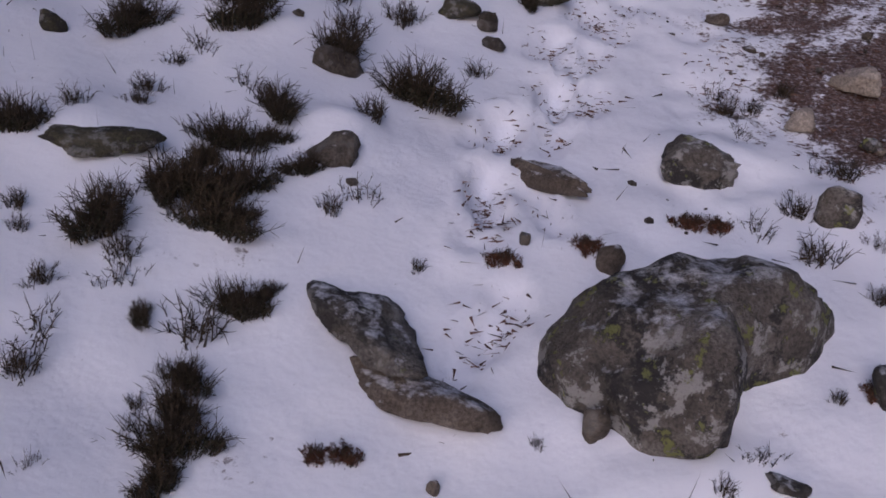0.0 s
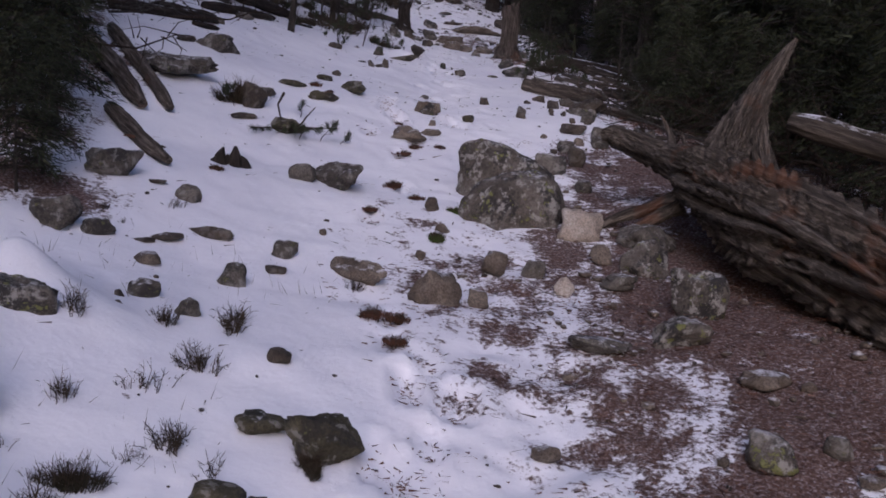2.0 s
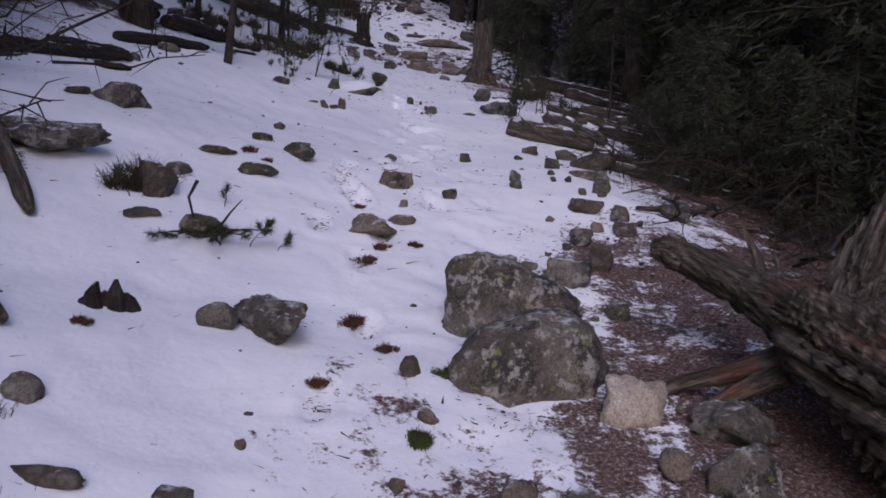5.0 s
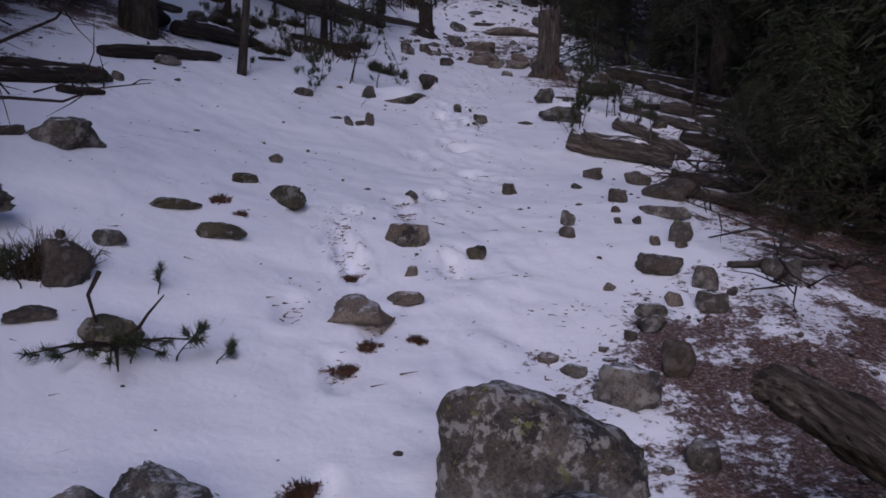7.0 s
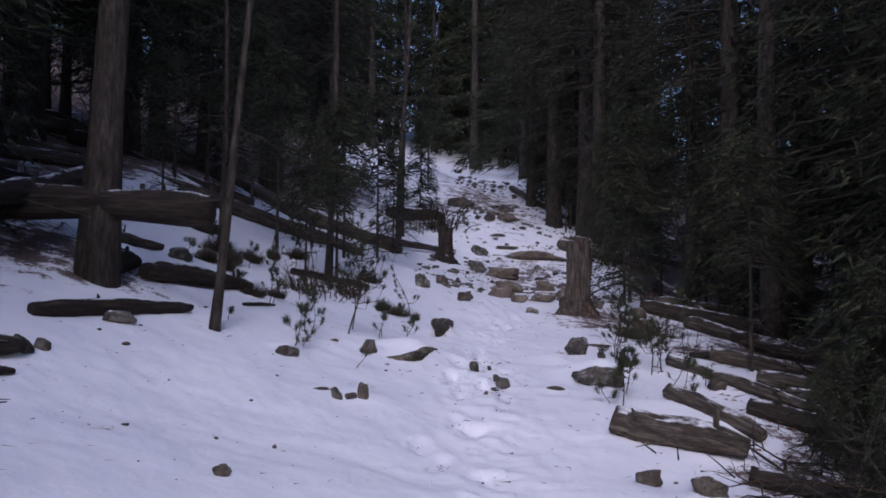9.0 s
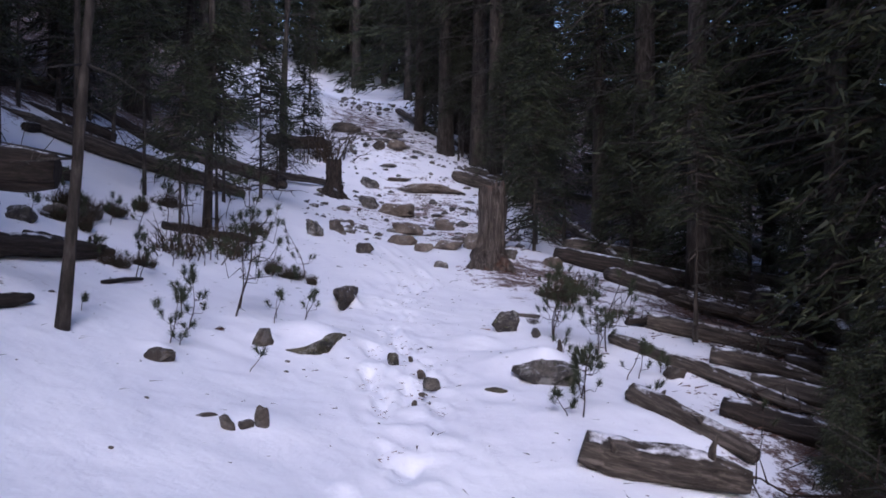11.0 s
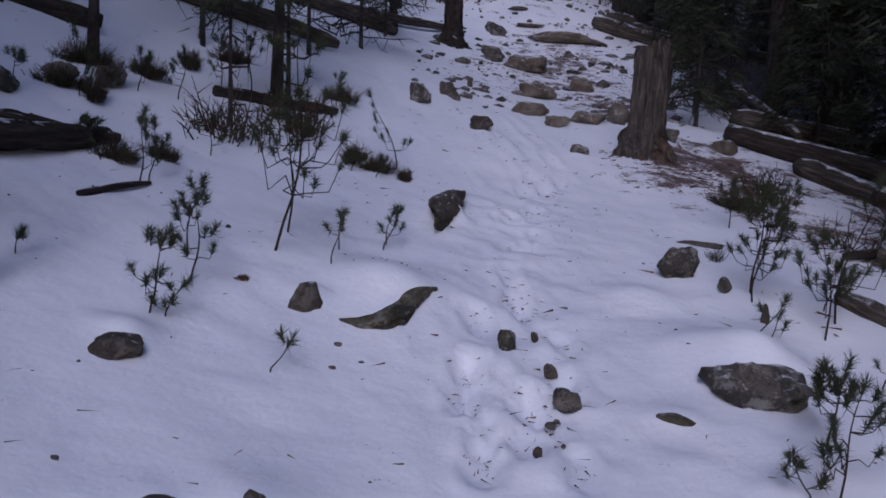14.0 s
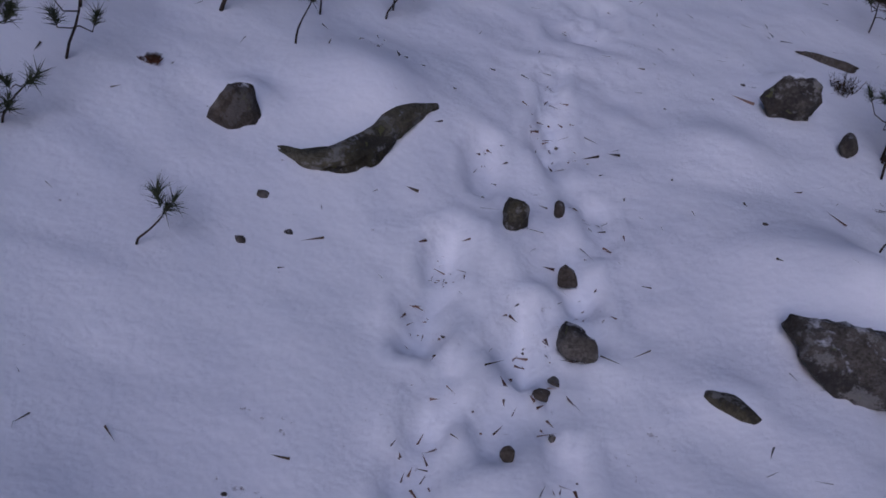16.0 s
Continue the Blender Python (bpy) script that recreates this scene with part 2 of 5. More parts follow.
def relief(x, y, humps=True):
    x, y = np.asarray(x, float), np.asarray(y, float)
    z = 0.05 * value_noise(x * 0.9, y * 0.9, 1) + 0.03 * value_noise((x * 0.8 + y * 0.6) * 2.3, (y * 0.8 - x * 0.6) * 2.3, 2) + 0.016 * value_noise(x * 6.0, y * 6.0, 3) + 0.007 * value_noise(x * 14.0, y * 14.0, 7)
    trod = np.exp(-((x - 0.35 - 0.215 * y) / 0.26) ** 2)
    z = z + trod * (0.035 * value_noise(x * 9.0, y * 8.0, 31) + 0.02 * value_noise(x * 19.0, y * 17.0, 32))
    far = np.clip((np.hypot(x - 2.5, y - 6) - 9) / 12, 0, 1)
    z = z + far * (0.5 * value_noise(x * 0.35, y * 0.35, 4) + 0.2 * value_noise(x * 1.1, y * 1.1, 5))
    for hx, hy, r, h in HUMPS if humps else ():
        z = z + h * np.exp(-((x - hx) ** 2 + (y - hy) ** 2) / (r * r))
    return z


def height(x, y):
    return slope_height(x, y) + relief(x, y)


def bed(x, y):
    """The ground below the drifts."""
    return float(slope_height(x, y) + relief(x, y, False))


def zat(x, y):
    return float(height(x, y))


# ---- kit ----
def mesh_object(name, verts, faces, material, parent=None, smooth=True, label=""):
    me = bpy.data.meshes.new(name)
    me.from_pydata([tuple(v) for v in verts], [], [tuple(f) for f in faces])
    me.materials.append(MAT[material])
    if smooth:
        me.polygons.foreach_set("use_smooth", [len(p.vertices) < 5 for p in me.polygons])
    me.update()
    ob = new(name, me)
    if parent:
        ob.parent = parent
    if label:
        ob["label"] = label
    return ob


def base(name, x, y, z, turn=0.0):
    e = new(name)
    e.empty_display_size = 0.1
    e.matrix_basis = pose(x, y, z, 0, 0, turn)
    return e


def align(ob, axis):
    """Turns a part's own z along the axis, so that its grain runs along it."""
    r = Vector(axis).to_track_quat("Z", "Y").to_matrix().to_4x4()
    ob.data.transform(r.inverted())
    ob.matrix_basis = r
    return ob


class Soup:
    """Gathers verts and faces of one mesh."""

    def __init__(self):
        self.v, self.f, self.n = [], [], 0

    def add(self, verts, faces):
        self.v.append(np.asarray(verts, float))
        self.f.extend([tuple(i + self.n for i in f) for f in faces])
        self.n += len(verts)

    def tube(self, path, radii, sides=6, wob=0.0, rng=None, caps=True):
        path = np.asarray(path, float)
        k = len(path)
        tang = np.gradient(path, axis=0)
        tang /= np.linalg.norm(tang, axis=1)[:, None] + 1e-9
        ref = np.array([0.0, 0.0, 1.0]) if abs(tang[0][2]) < 0.8 else np.array([1.0, 0.0, 0.0])
        ang = np.linspace(0, 2 * np.pi, sides, endpoint=False)
        verts = []
        for i in range(k):
            a = np.cross(tang[i], ref)
            a /= np.linalg.norm(a) + 1e-9
            b = np.cross(a, tang[i])
            r = radii[i] if hasattr(radii, "__len__") else radii
            rr = r * (1 + (rng.uniform(-wob, wob, sides) if rng is not None and wob else 0))
            verts.append(path[i] + (np.cos(ang) * rr)[:, None] * a + (np.sin(ang) * rr)[:, None] * b)
        faces = []
        for i in range(k - 1):
            for j in range(sides):
                q = (j + 1) % sides
                faces.append((i * sides + j, i * sides + q, (i + 1) * sides + q, (i + 1) * sides + j))
        if caps:
            faces.append(tuple(range(sides))[::-1])
            faces.append(tuple((k - 1) * sides + j for j in range(sides)))
        self.add(np.concatenate(verts), faces)

    def blades(self, roots, dirs, lengths, widths, rng):
        """Narrow three-cornered blades, one island each."""
        roots, dirs = np.asarray(roots, float), np.asarray(dirs, float)
        side = np.cross(dirs, rng.normal(size=dirs.shape))
        side /= np.linalg.norm(side, axis=1)[:, None] + 1e-9
        n = len(roots)
        lengths, widths = np.broadcast_to(lengths, n)[:, None], np.broadcast_to(widths, n)[:, None]
        v = np.empty((n, 3, 3))
        v[:, 0], v[:, 1], v[:, 2] = roots - side * widths / 2, roots + side * widths / 2, roots + dirs * lengths
        self.v.append(v.reshape(-1, 3))
        self.f.extend([(self.n + 3 * i, self.n + 3 * i + 1, self.n + 3 * i + 2) for i in range(n)])
        self.n += 3 * n

    def make(self, name, material, parent=None, smooth=True, label=""):
        return mesh_object(name, np.concatenate(self.v), self.f, material, parent, smooth, label)


def unit(v):
    v = np.asarray(v, float)
    return v / (np.linalg.norm(v, axis=-1, keepdims=True) + 1e-9)


def gnarled(soup, path, radii, seed, sides=44, ridges=7, depth=0.16, twist=1.2, steps=60):
    """A weathered limb: deep grooves that run along it and turn slowly round it."""
    path, radii = np.asarray(path, float), np.asarray(radii, float)
    s = np.linspace(0, len(path) - 1, steps)
    k = np.arange(len(path))
    p = np.stack([np.interp(s, k, path[:, i]) for i in range(3)], 1)
    for _ in range(6):
        p[1:-1] = 0.25 * p[:-2] + 0.5 * p[1:-1] + 0.25 * p[2:]
    r = np.interp(s, k, radii)
    tang = unit(np.gradient(p, axis=0))
    ang = np.linspace(0, 2 * np.pi, sides, endpoint=False)
    a = np.cross(tang[0], (0, 0, 1) if abs(tang[0][2]) < 0.8 else (1, 0, 0))
    verts = []
    for i in range(steps):
        a = unit(a - tang[i] * (a @ tang[i]))
        b = np.cross(tang[i], a)
        u = i / steps
        th = ang + twist * u
        groove = np.zeros(sides)
        for j, w in enumerate(th):
            q = Vector((math.cos(w) * ridges * 0.35 + seed, math.sin(w) * ridges * 0.35, u * 2.6))
            groove[j] = noise.fractal(q, 0.8, 2.2, 4) + 0.35 * noise.noise(q * 3.1) - 0.9 * max(0.0, 1 - abs(noise.noise(q * 1.4 + Vector((7, 3, 1)))) * 6.0)
        rr = r[i] * (1 + depth * groove * 1.6)
        verts.append(p[i] + (np.cos(ang) * rr)[:, None] * a + (np.sin(ang) * rr)[:, None] * b)
    faces = []
    for i in range(steps - 1):
        for j in range(sides):
            q = (j + 1) % sides
            faces.append((i * sides + j, i * sides + q, (i + 1) * sides + q, (i + 1) * sides + j))
    faces.append(tuple(range(sides))[::-1])
    faces.append(tuple((steps - 1) * sides + j for j in range(sides)))
    soup.add(np.concatenate(verts), faces)


ICO = {}


def ico(level):
    if level not in ICO:
        bm = bmesh.new()
        bmesh.ops.create_icosphere(bm, subdivisions=level, radius=1.0)
        ICO[level] = (np.array([v.co[:] for v in bm.verts]), [tuple(v.index for v in f.verts) for f in bm.faces])
        bm.free()
    return ICO[level]


def stone_shape(rng, level, facets=11, sharp=14.0, rough=0.05, sides=()):
    """A worn, faceted stone about 2 across."""
    v, f = ico(level)
    n = unit(rng.normal(size=(facets, 3)))
    n[0], n[1] = (0.1, 0.0, 1.0), (0, 0, -1.0)
    d = rng.uniform(0.72, 1.0, facets)
    for k, (a, q) in enumerate(sides):
        n = np.vstack([n, (math.cos(radians(a)), math.sin(radians(a)), 0.25)])
        d = np.append(d, q)
    r = np.maximum(v @ unit(n).T, 1e-3) / d
    rad = 1.0 / (np.sum(r ** sharp, axis=1) ** (1 / sharp))
    rad = np.clip(rad, 0.3, 1.35)
    off = rng.uniform(0, 50, 3)
    out = np.empty_like(v)
    for i, (p, q) in enumerate(zip(v, rad)):
        w = Vector(p * 1.6 + off)
        big = noise.noise_vector(w * 0.55)
        out[i] = p * q * (1 + rough * 2.6 * noise.fractal(w, 0.8, 2.1, 5) + rough * 0.9 * noise.noise(w * 5.0)) + np.array(big) * 0.22
    return out, f


ROCK_WORDS = {
    "granite": "grey granite rock blotched with lichen",
    "mottled": "dark grey mottled granite rock",
    "tan": "tan coarse-grained granite rock",
    "brown": "small dark brown stone",
    "white": "pale cream quartz stone on fallen needles",
    "moss": "dark mossy rock",
}


def rock(x, y, w, d, h, turn, kind, seed, lean=0.0, sink=0.25, words="", facets=12, sharp=10.0, sides=()):
    """A stone of that width, depth and height above the snow, partly sunk in it."""
    rng = np.random.default_rng(seed)
    level = 5 if w > 0.45 else 4 if w > 0.16 else 3
    v, f = stone_shape(rng, level, facets, sharp, 0.075 if w > 0.15 else 0.05, sides)
    v /= np.abs(v).max(axis=0)
    v[:, :2] *= 1 + 0.10 * np.clip(-v[:, 2:3], -0.4, 1)
    full = h / (1 - sink)
    v = v * (w * 0.53, d * 0.54, full / 2)
    if lean:
        c, s = math.cos(radians(lean)), math.sin(radians(lean))
        v[:, 0], v[:, 2] = v[:, 0] * c - v[:, 2] * s, v[:, 0] * s + v[:, 2] * c
    top = full / 2
    v[:, 2] += h - top
    name = "boulder" if w > 0.3 else "rock"
    ob = mesh_object(name, v, f, kind)
    ob.matrix_basis = pose(x, y, bed(x, y), 0, 0, turn)
    if w > 0.16 and not words:
        size = "large " if w > 0.45 else ""
        where = " half sunk in snow" if kind != "white" else ""
        words = size + ROCK_WORDS[kind].replace("small ", "") + where
    tagged(ob, words or ROCK_WORDS[kind] + " in thin snow", "rock", "stones along the trail")
    return ob


def round_boulder(x, y, reach, h, tilt, kind, seed, power=2.5, words=""):
    """A worn boulder: its reach in plan at even steps of angle, its height above the snow and the lean of its crown."""
    rng = np.random.default_rng(seed)
    v, f = ico(5)
    th = np.arctan2(v[:, 1], v[:, 0])
    k = np.linspace(0, 2 * np.pi, len(reach) + 1)
    fine = np.linspace(0, 2 * np.pi, 181)
    ring = np.interp(fine, k, list(reach) + [reach[0]])
    for _ in range(7):
        ring[:-1] = 0.25 * np.roll(ring[:-1], 1) + 0.5 * ring[:-1] + 0.25 * np.roll(ring[:-1], -1)
    ring[-1] = ring[0]
    far = np.interp(th % (2 * np.pi), fine, ring)
    hr = (1 - np.abs(v[:, 2]) ** power) ** (1 / power)
    out = np.stack([np.cos(th) * far * hr, np.sin(th) * far * hr, v[:, 2] * np.where(v[:, 2] > 0, h, 0.15)], 1)
    out[:, 2] *= 1 + (out[:, 0] * tilt[0] + out[:, 1] * tilt[1]) / max(reach) * np.where(v[:, 2] > 0, 1, 0)
    off = rng.uniform(0, 50, 3)
    size = max(reach)
    for i in range(len(out)):
        w = Vector(out[i] / size * 1.5 + off)
        n = unit(out[i] / (size, size, h))
        edge = 1 - abs(noise.noise(w * 1.6))
        out[i] += n * size * (0.09 * noise.noise(w * 1.2) + 0.06 * noise.fractal(w * 2.6, 0.8, 2.1, 5) + 0.06 * (edge - 0.8))
    ob = mesh_object("boulder", out, f, kind)
    ob.matrix_basis = pose(x, y, bed(x, y))
    return tagged(ob, words, "rock", "stones along the trail")


def fallen_log(x0, y0, x1, y1, r, kind, seed, lift=0.0, taper=0.75, words="", z0=None, z1=None, snags=2):
    """A fallen trunk between two places on the ground, with cut or broken ends and stubs of limbs."""
    rng = np.random.default_rng(seed)
    length = math.hypot(x1 - x0, y1 - y0)
    k = max(6, int(length / 0.14))
    s = np.linspace(0, 1, k)
    za = zat(x0, y0) if z0 is None else z0
    zb = zat(x1, y1) if z1 is None else z1
    p = np.stack([x0 + (x1 - x0) * s, y0 + (y1 - y0) * s, za + (zb - za) * s + r * 0.75 + lift], 1)
    p[:, 2] += 0.25 * r * np.sin(s * 5 + seed) * (s * (1 - s) * 4)
    p[:, 0] += 0.3 * r * np.sin(s * 4 + seed * 2)
    rad = r * (1 - (1 - taper) * s) * (1 + 0.05 * np.sin(s * 17 + seed))
    rad[0] *= 0.72
    rad[-1] *= 0.6
    e = base("fallen_log", x0, y0, za)
    o = np.array([x0, y0, za])
    trunk = Soup()
    gnarled(trunk, p - o, rad, seed * 0.37, 30, 5, 0.10, rng.uniform(-1, 1), max(24, 3 * k))
    align(trunk.make("trunk", kind, e), p[-1] - p[0])
    for i in range(snags):
        j = rng.integers(1, k - 1)
        a = rng.uniform(0.2, 2.9)
        side = unit(np.array([-(y1 - y0), x1 - x0, 0])) * math.cos(a) + np.array([0, 0, 1]) * math.sin(a)
        b = Soup()
        ln = rng.uniform(0.3, 1.0) * r
        b.tube([p[j] - o, p[j] - o + side * (rad[j] + ln * 0.5), p[j] - o + side * (rad[j] + ln) + rng.normal(size=3) * 0.2 * r],
               [r * 0.22, r * 0.15, r * 0.06], 7)
        align(b.make("limb_stub", kind, e), side)
    tagged(e, words or ("dark rotting log half covered by snow" if kind == "wet" else "weathered bark-stripped fallen log with snow along it"), "fallen log", "fallen logs")
    return e


def ground_sheet():
    """One sheet from the trail to the horizon, fine where it is walked."""
    def axis(lo, hi, step, ends):
        fine = np.arange(lo, hi, step)
        out = [fine]
        for sign, edge in ((-1, lo), (1, hi)):
            d, s, pos = [], step, 0.0
            while pos < ends:
                s = min(s * 1.12, 60.0)
                pos += s
                d.append(edge + sign * pos)
            out.append(np.array(d))
        return np.sort(np.concatenate(out))
    xs, ys = axis(-1.6, 4.6, 0.025, 1500), axis(0.8, 14.0, 0.03, 1500)
    gx, gy = np.meshgrid(xs, ys)
    z = height(gx, gy)
    near = (np.abs(gx - 2.5) < 12) & (gy > -3) & (gy < 30)
    z = z + prints(gx, gy)
    lit = litter_cover(gx, gy)
    z = z - 0.012 * np.clip(lit * 2 - 0.4, 0, 1) * near
    nx, ny = len(xs), len(ys)
    me = bpy.data.meshes.new("ground")
    me.vertices.add(nx * ny)
    me.vertices.foreach_set("co", np.stack([gx, gy, z], -1).ravel())
    i = (np.arange(ny - 1)[:, None] * nx + np.arange(nx - 1)[None]).ravel()
    quads = np.stack([i, i + 1, i + nx + 1, i + nx], 1)
    me.loops.add(quads.size)
    me.loops.foreach_set("vertex_index", quads.ravel())
    me.polygons.add(len(quads))
    me.polygons.foreach_set("loop_start", np.arange(len(quads)) * 4)
    me.polygons.foreach_set("use_smooth", np.ones(len(quads), bool))
    a = me.attributes.new("litter", "FLOAT", "POINT")
    a.data.foreach_set("value", lit.ravel().astype(np.float32))
    me.materials.append(MAT["ground"])
    me.update()
    me.validate()
    ob = new("ground", me)
    return tagged(ob, "snow-covered mountain hillside with bare patches of brown needles", "ground", kind="structure")


def prints(x, y):
    """Boot prints pressed into the trail."""
    z = np.zeros_like(x)
    for px, py, deg in PRINTS:
        c, s = math.cos(radians(deg)), math.sin(radians(deg))
        m = (np.abs(x - px) < 0.35) & (np.abs(y - py) < 0.35)
        if not m.any():
            continue
        dx, dy = x[m] - px, y[m] - py
        u, v = dx * c + dy * s, -dx * s + dy * c
        q = (np.abs(u) / 0.05) ** 3 + (np.abs(v) / 0.13) ** 3
        z[m] += -0.024 * np.clip(1.3 - q, 0, 1) + 0.007 * np.exp(-((q - 1.9) / 0.7) ** 2) + 0.006 * value_noise(x[m] * 22, y[m] * 22, 6) * np.exp(-q * 0.4)
    return z


# bare ground with fallen needles: x, y, half width, half length, turn, strength
BARE = []


def litter_cover(x, y):
    v = np.full_like(x, -0.25)
    for bx, by, rx, ry, deg, s in BARE:
        c, k = math.cos(radians(deg)), math.sin(radians(deg))
        u, w = ((x - bx) * c + (y - by) * k) / rx, (-(x - bx) * k + (y - by) * c) / ry
        v = np.maximum(v, s - 1.0 * np.clip(u * u + w * w, 0, 3) * 0.75)
    # under the trees the snow lies in patches
    edge_r = np.maximum(3.3, 0.30 * y + 1.1 - 0.09 * np.clip(y - 16, 0, 20))
    left = 0.2 - x - np.clip(9 - y, 0, 9) * 0.25 + 0.35 * np.clip(y - 15, 0, 12) + 0.5 * np.clip((y - 13.5) / 2, 0, 1)
    left = left - 0.25 * np.clip((y - 9.5) / 1.5, 0, 1) * np.clip((x + 0.2) / 0.8, 0, 1)
    forest = np.clip((x - edge_r) / 0.9, 0, 1) * 0.95 + np.clip(left / 1.5, 0, 1) * 1.0
    v = np.maximum(v, -0.25 + forest * 1.2 + np.where(forest > 0, 0.5 * value_noise(x * 0.7, y * 0.7, 9), 0))
    return np.clip(v, -0.3, 1.0)


# ---- trees ----
def conifer(seed, tall, r, crown_from, spread, sprays, bare=18, blade=1.0):
    """A dark forest spruce: a straight tapered trunk, dead lower twigs and a ragged crown of drooping sprays."""
    rng = np.random.default_rng(seed)
    e = base("spruce_tree", 0, 0, -300)
    k = 14
    s = np.linspace(0, 1, k)
    bend = rng.uniform(-0.02, 0.02, 2) * tall
    p = np.stack([bend[0] * s ** 2, bend[1] * s ** 2, tall * s - 0.25], 1)
    rad = r * (1 - 0.9 * s) + 0.35 * r * np.exp(-s * tall * 2.2)
    t = Soup()
    t.tube(p, rad, 12, 0.05, rng)
    t.make("trunk", "bark", e)
    dead = Soup()
    for i in range(bare):
        z = rng.uniform(0.06, crown_from + 0.25) * tall
        a = rng.uniform(0, 2 * np.pi)
        ln = rng.uniform(0.4, 1.5) * spread * 0.5
        d = np.array([math.cos(a), math.sin(a), rng.uniform(-0.45, 0.1)])
        c = np.array([bend[0] * (z / tall) ** 2, bend[1] * (z / tall) ** 2, z])
        q = [c, c + d * ln * 0.5 + rng.normal(size=3) * 0.04, c + d * ln + np.array([0, 0, -0.12 * ln]) + rng.normal(size=3) * 0.08]
        dead.tube(q, [0.014, 0.009, 0.003], 4, caps=False)
        for j in range(4):
            b = q[1] + (q[2] - q[1]) * rng.uniform(0, 1)
            dead.tube([b, b + rng.normal(size=3) * 0.13], [0.004, 0.001], 3, caps=False)
    tagged(dead.make("dead_limb_spray", "pale_twig", e), kind="stuff")
    crown = Soup()
    limbs = Soup()
    nb = int(sprays / 46)
    roots, dirs = [], []
    for i in range(nb):
        u = crown_from + (1 - crown_from) * (i + rng.uniform(0, 1)) / nb
        z = u * tall
        reach = spread * (1 - (u - crown_from) / (1 - crown_from)) ** 0.8 * rng.uniform(0.55, 1.1) + 0.15
        a = rng.uniform(0, 2 * np.pi)
        c = np.array([bend[0] * u ** 2, bend[1] * u ** 2, z])
        d = np.array([math.cos(a), math.sin(a), 0.0])
        side = np.array([-d[1], d[0], 0])
        tip = c + d * reach + np.array([0, 0, -reach * rng.uniform(0.1, 0.55)])
        mid = c + d * reach * 0.5 + np.array([0, 0, -reach * 0.1])
        limbs.tube([c, mid, tip], [0.018, 0.011, 0.003], 4, caps=False)
        w = np.sqrt(rng.uniform(0.03, 1, 46))
        b = np.where(w[:, None] < 0.5, c + (mid - c) * (w[:, None] * 2), mid + (tip - mid) * (w[:, None] * 2 - 1))
        b = b + side * (rng.uniform(-1, 1, 46) * 0.3 * reach * w * (1.15 - w) * 2)[:, None] + rng.normal(size=(46, 3)) * 0.05
        roots.append(b)
        dirs.append(unit(d * 0.7 + side * rng.uniform(-1.2, 1.2, 46)[:, None] + np.array([0, 0, -0.45]) + rng.normal(size=(46, 3)) * 0.35))
    roots, dirs = np.concatenate(roots), np.concatenate(dirs)
    n = len(roots)
    crown.blades(roots, dirs, rng.uniform(0.10, 0.26, n) * blade, rng.uniform(0.018, 0.04, n) * blade, rng)
    tagged(limbs.make("limb_spray", "bark", e), kind="stuff")
    crown.make("crown", "needles", e, smooth=False)
    return tagged(e, "tall dark green spruce with bare dead lower twigs", "tree", "forest trees")


def pine_sapling(seed, tall, tufts, lean=(0.0, 0.0), needle=0.05):
    """A young pine standing in the snow: a thin crooked stem, a few twigs that turn up, needle tufts at their ends."""
    rng = np.random.default_rng(seed)
    e = base("pine_sapling", 0, 0, -300)
    s = np.linspace(0, 1, 9)
    p = np.stack([lean[0] * s + 0.05 * tall * np.sin(s * 5 + seed), lean[1] * s + 0.04 * tall * np.sin(s * 4 + 2 * seed), tall * s], 1)
    p -= p[0]
    p[0, 2] -= 0.05
    r0 = 0.0026 + 0.0042 * tall
    stem = Soup()
    stem.tube(p, r0 * (1 - 0.75 * s), 7, 0.05, rng)
    stem.make("stem", "twig", e)
    ends = [(p[-1], unit(p[-1] - p[-2]), 1.0, None)]
    for i in range(int(tufts * 1.4)):
        j = rng.integers(2, 8)
        a = rng.uniform(0, 2 * np.pi)
        ln = tall * rng.uniform(0.14, 0.36) * (1.15 - s[j])  + 0.03
        d = np.array([math.cos(a), math.sin(a), 0.15])
        k = rng.normal(size=3) * ln * 0.12
        q = [p[j], p[j] + d * ln * 0.3 + k, p[j] + d * ln * 0.65 - k * 0.5, p[j] + d * ln * 0.9 + np.array([0, 0, ln * 0.45])]
        b = Soup()
        b.tube(q, [r0 * 0.55, r0 * 0.45, r0 * 0.38, r0 * 0.28], 5)
        ends.append((q[3], unit(q[3] - q[2]), rng.uniform(0.7, 1.0), b.make("twig", "twig", e)))
    for c, d, size, twig in ends:
        n = int(84 * size)
        w = rng.uniform(-0.034, 0.008, n) * size
        roots = c + d * w[:, None]
        dirs = unit(d * rng.uniform(0.35, 1.2, n)[:, None] + unit(rng.normal(size=(n, 3))) * 0.85)
        t = Soup()
        t.blades(roots, dirs, 0.8 * needle * size * rng.uniform(0.7, 1.15, n), 0.003, rng)
        t.make("needle_tuft", "pine", twig or e, smooth=False)
    return tagged(e, "young pine sapling with needle tufts growing through snow", "sapling", "pine saplings")


def stand(ob, x, y, turn=0.0, dz=0.0, size=1.0):
    ob.matrix_basis = pose(x, y, zat(x, y) + dz, 0, 0, turn) @ Matrix.Scale(size, 4)
    return ob


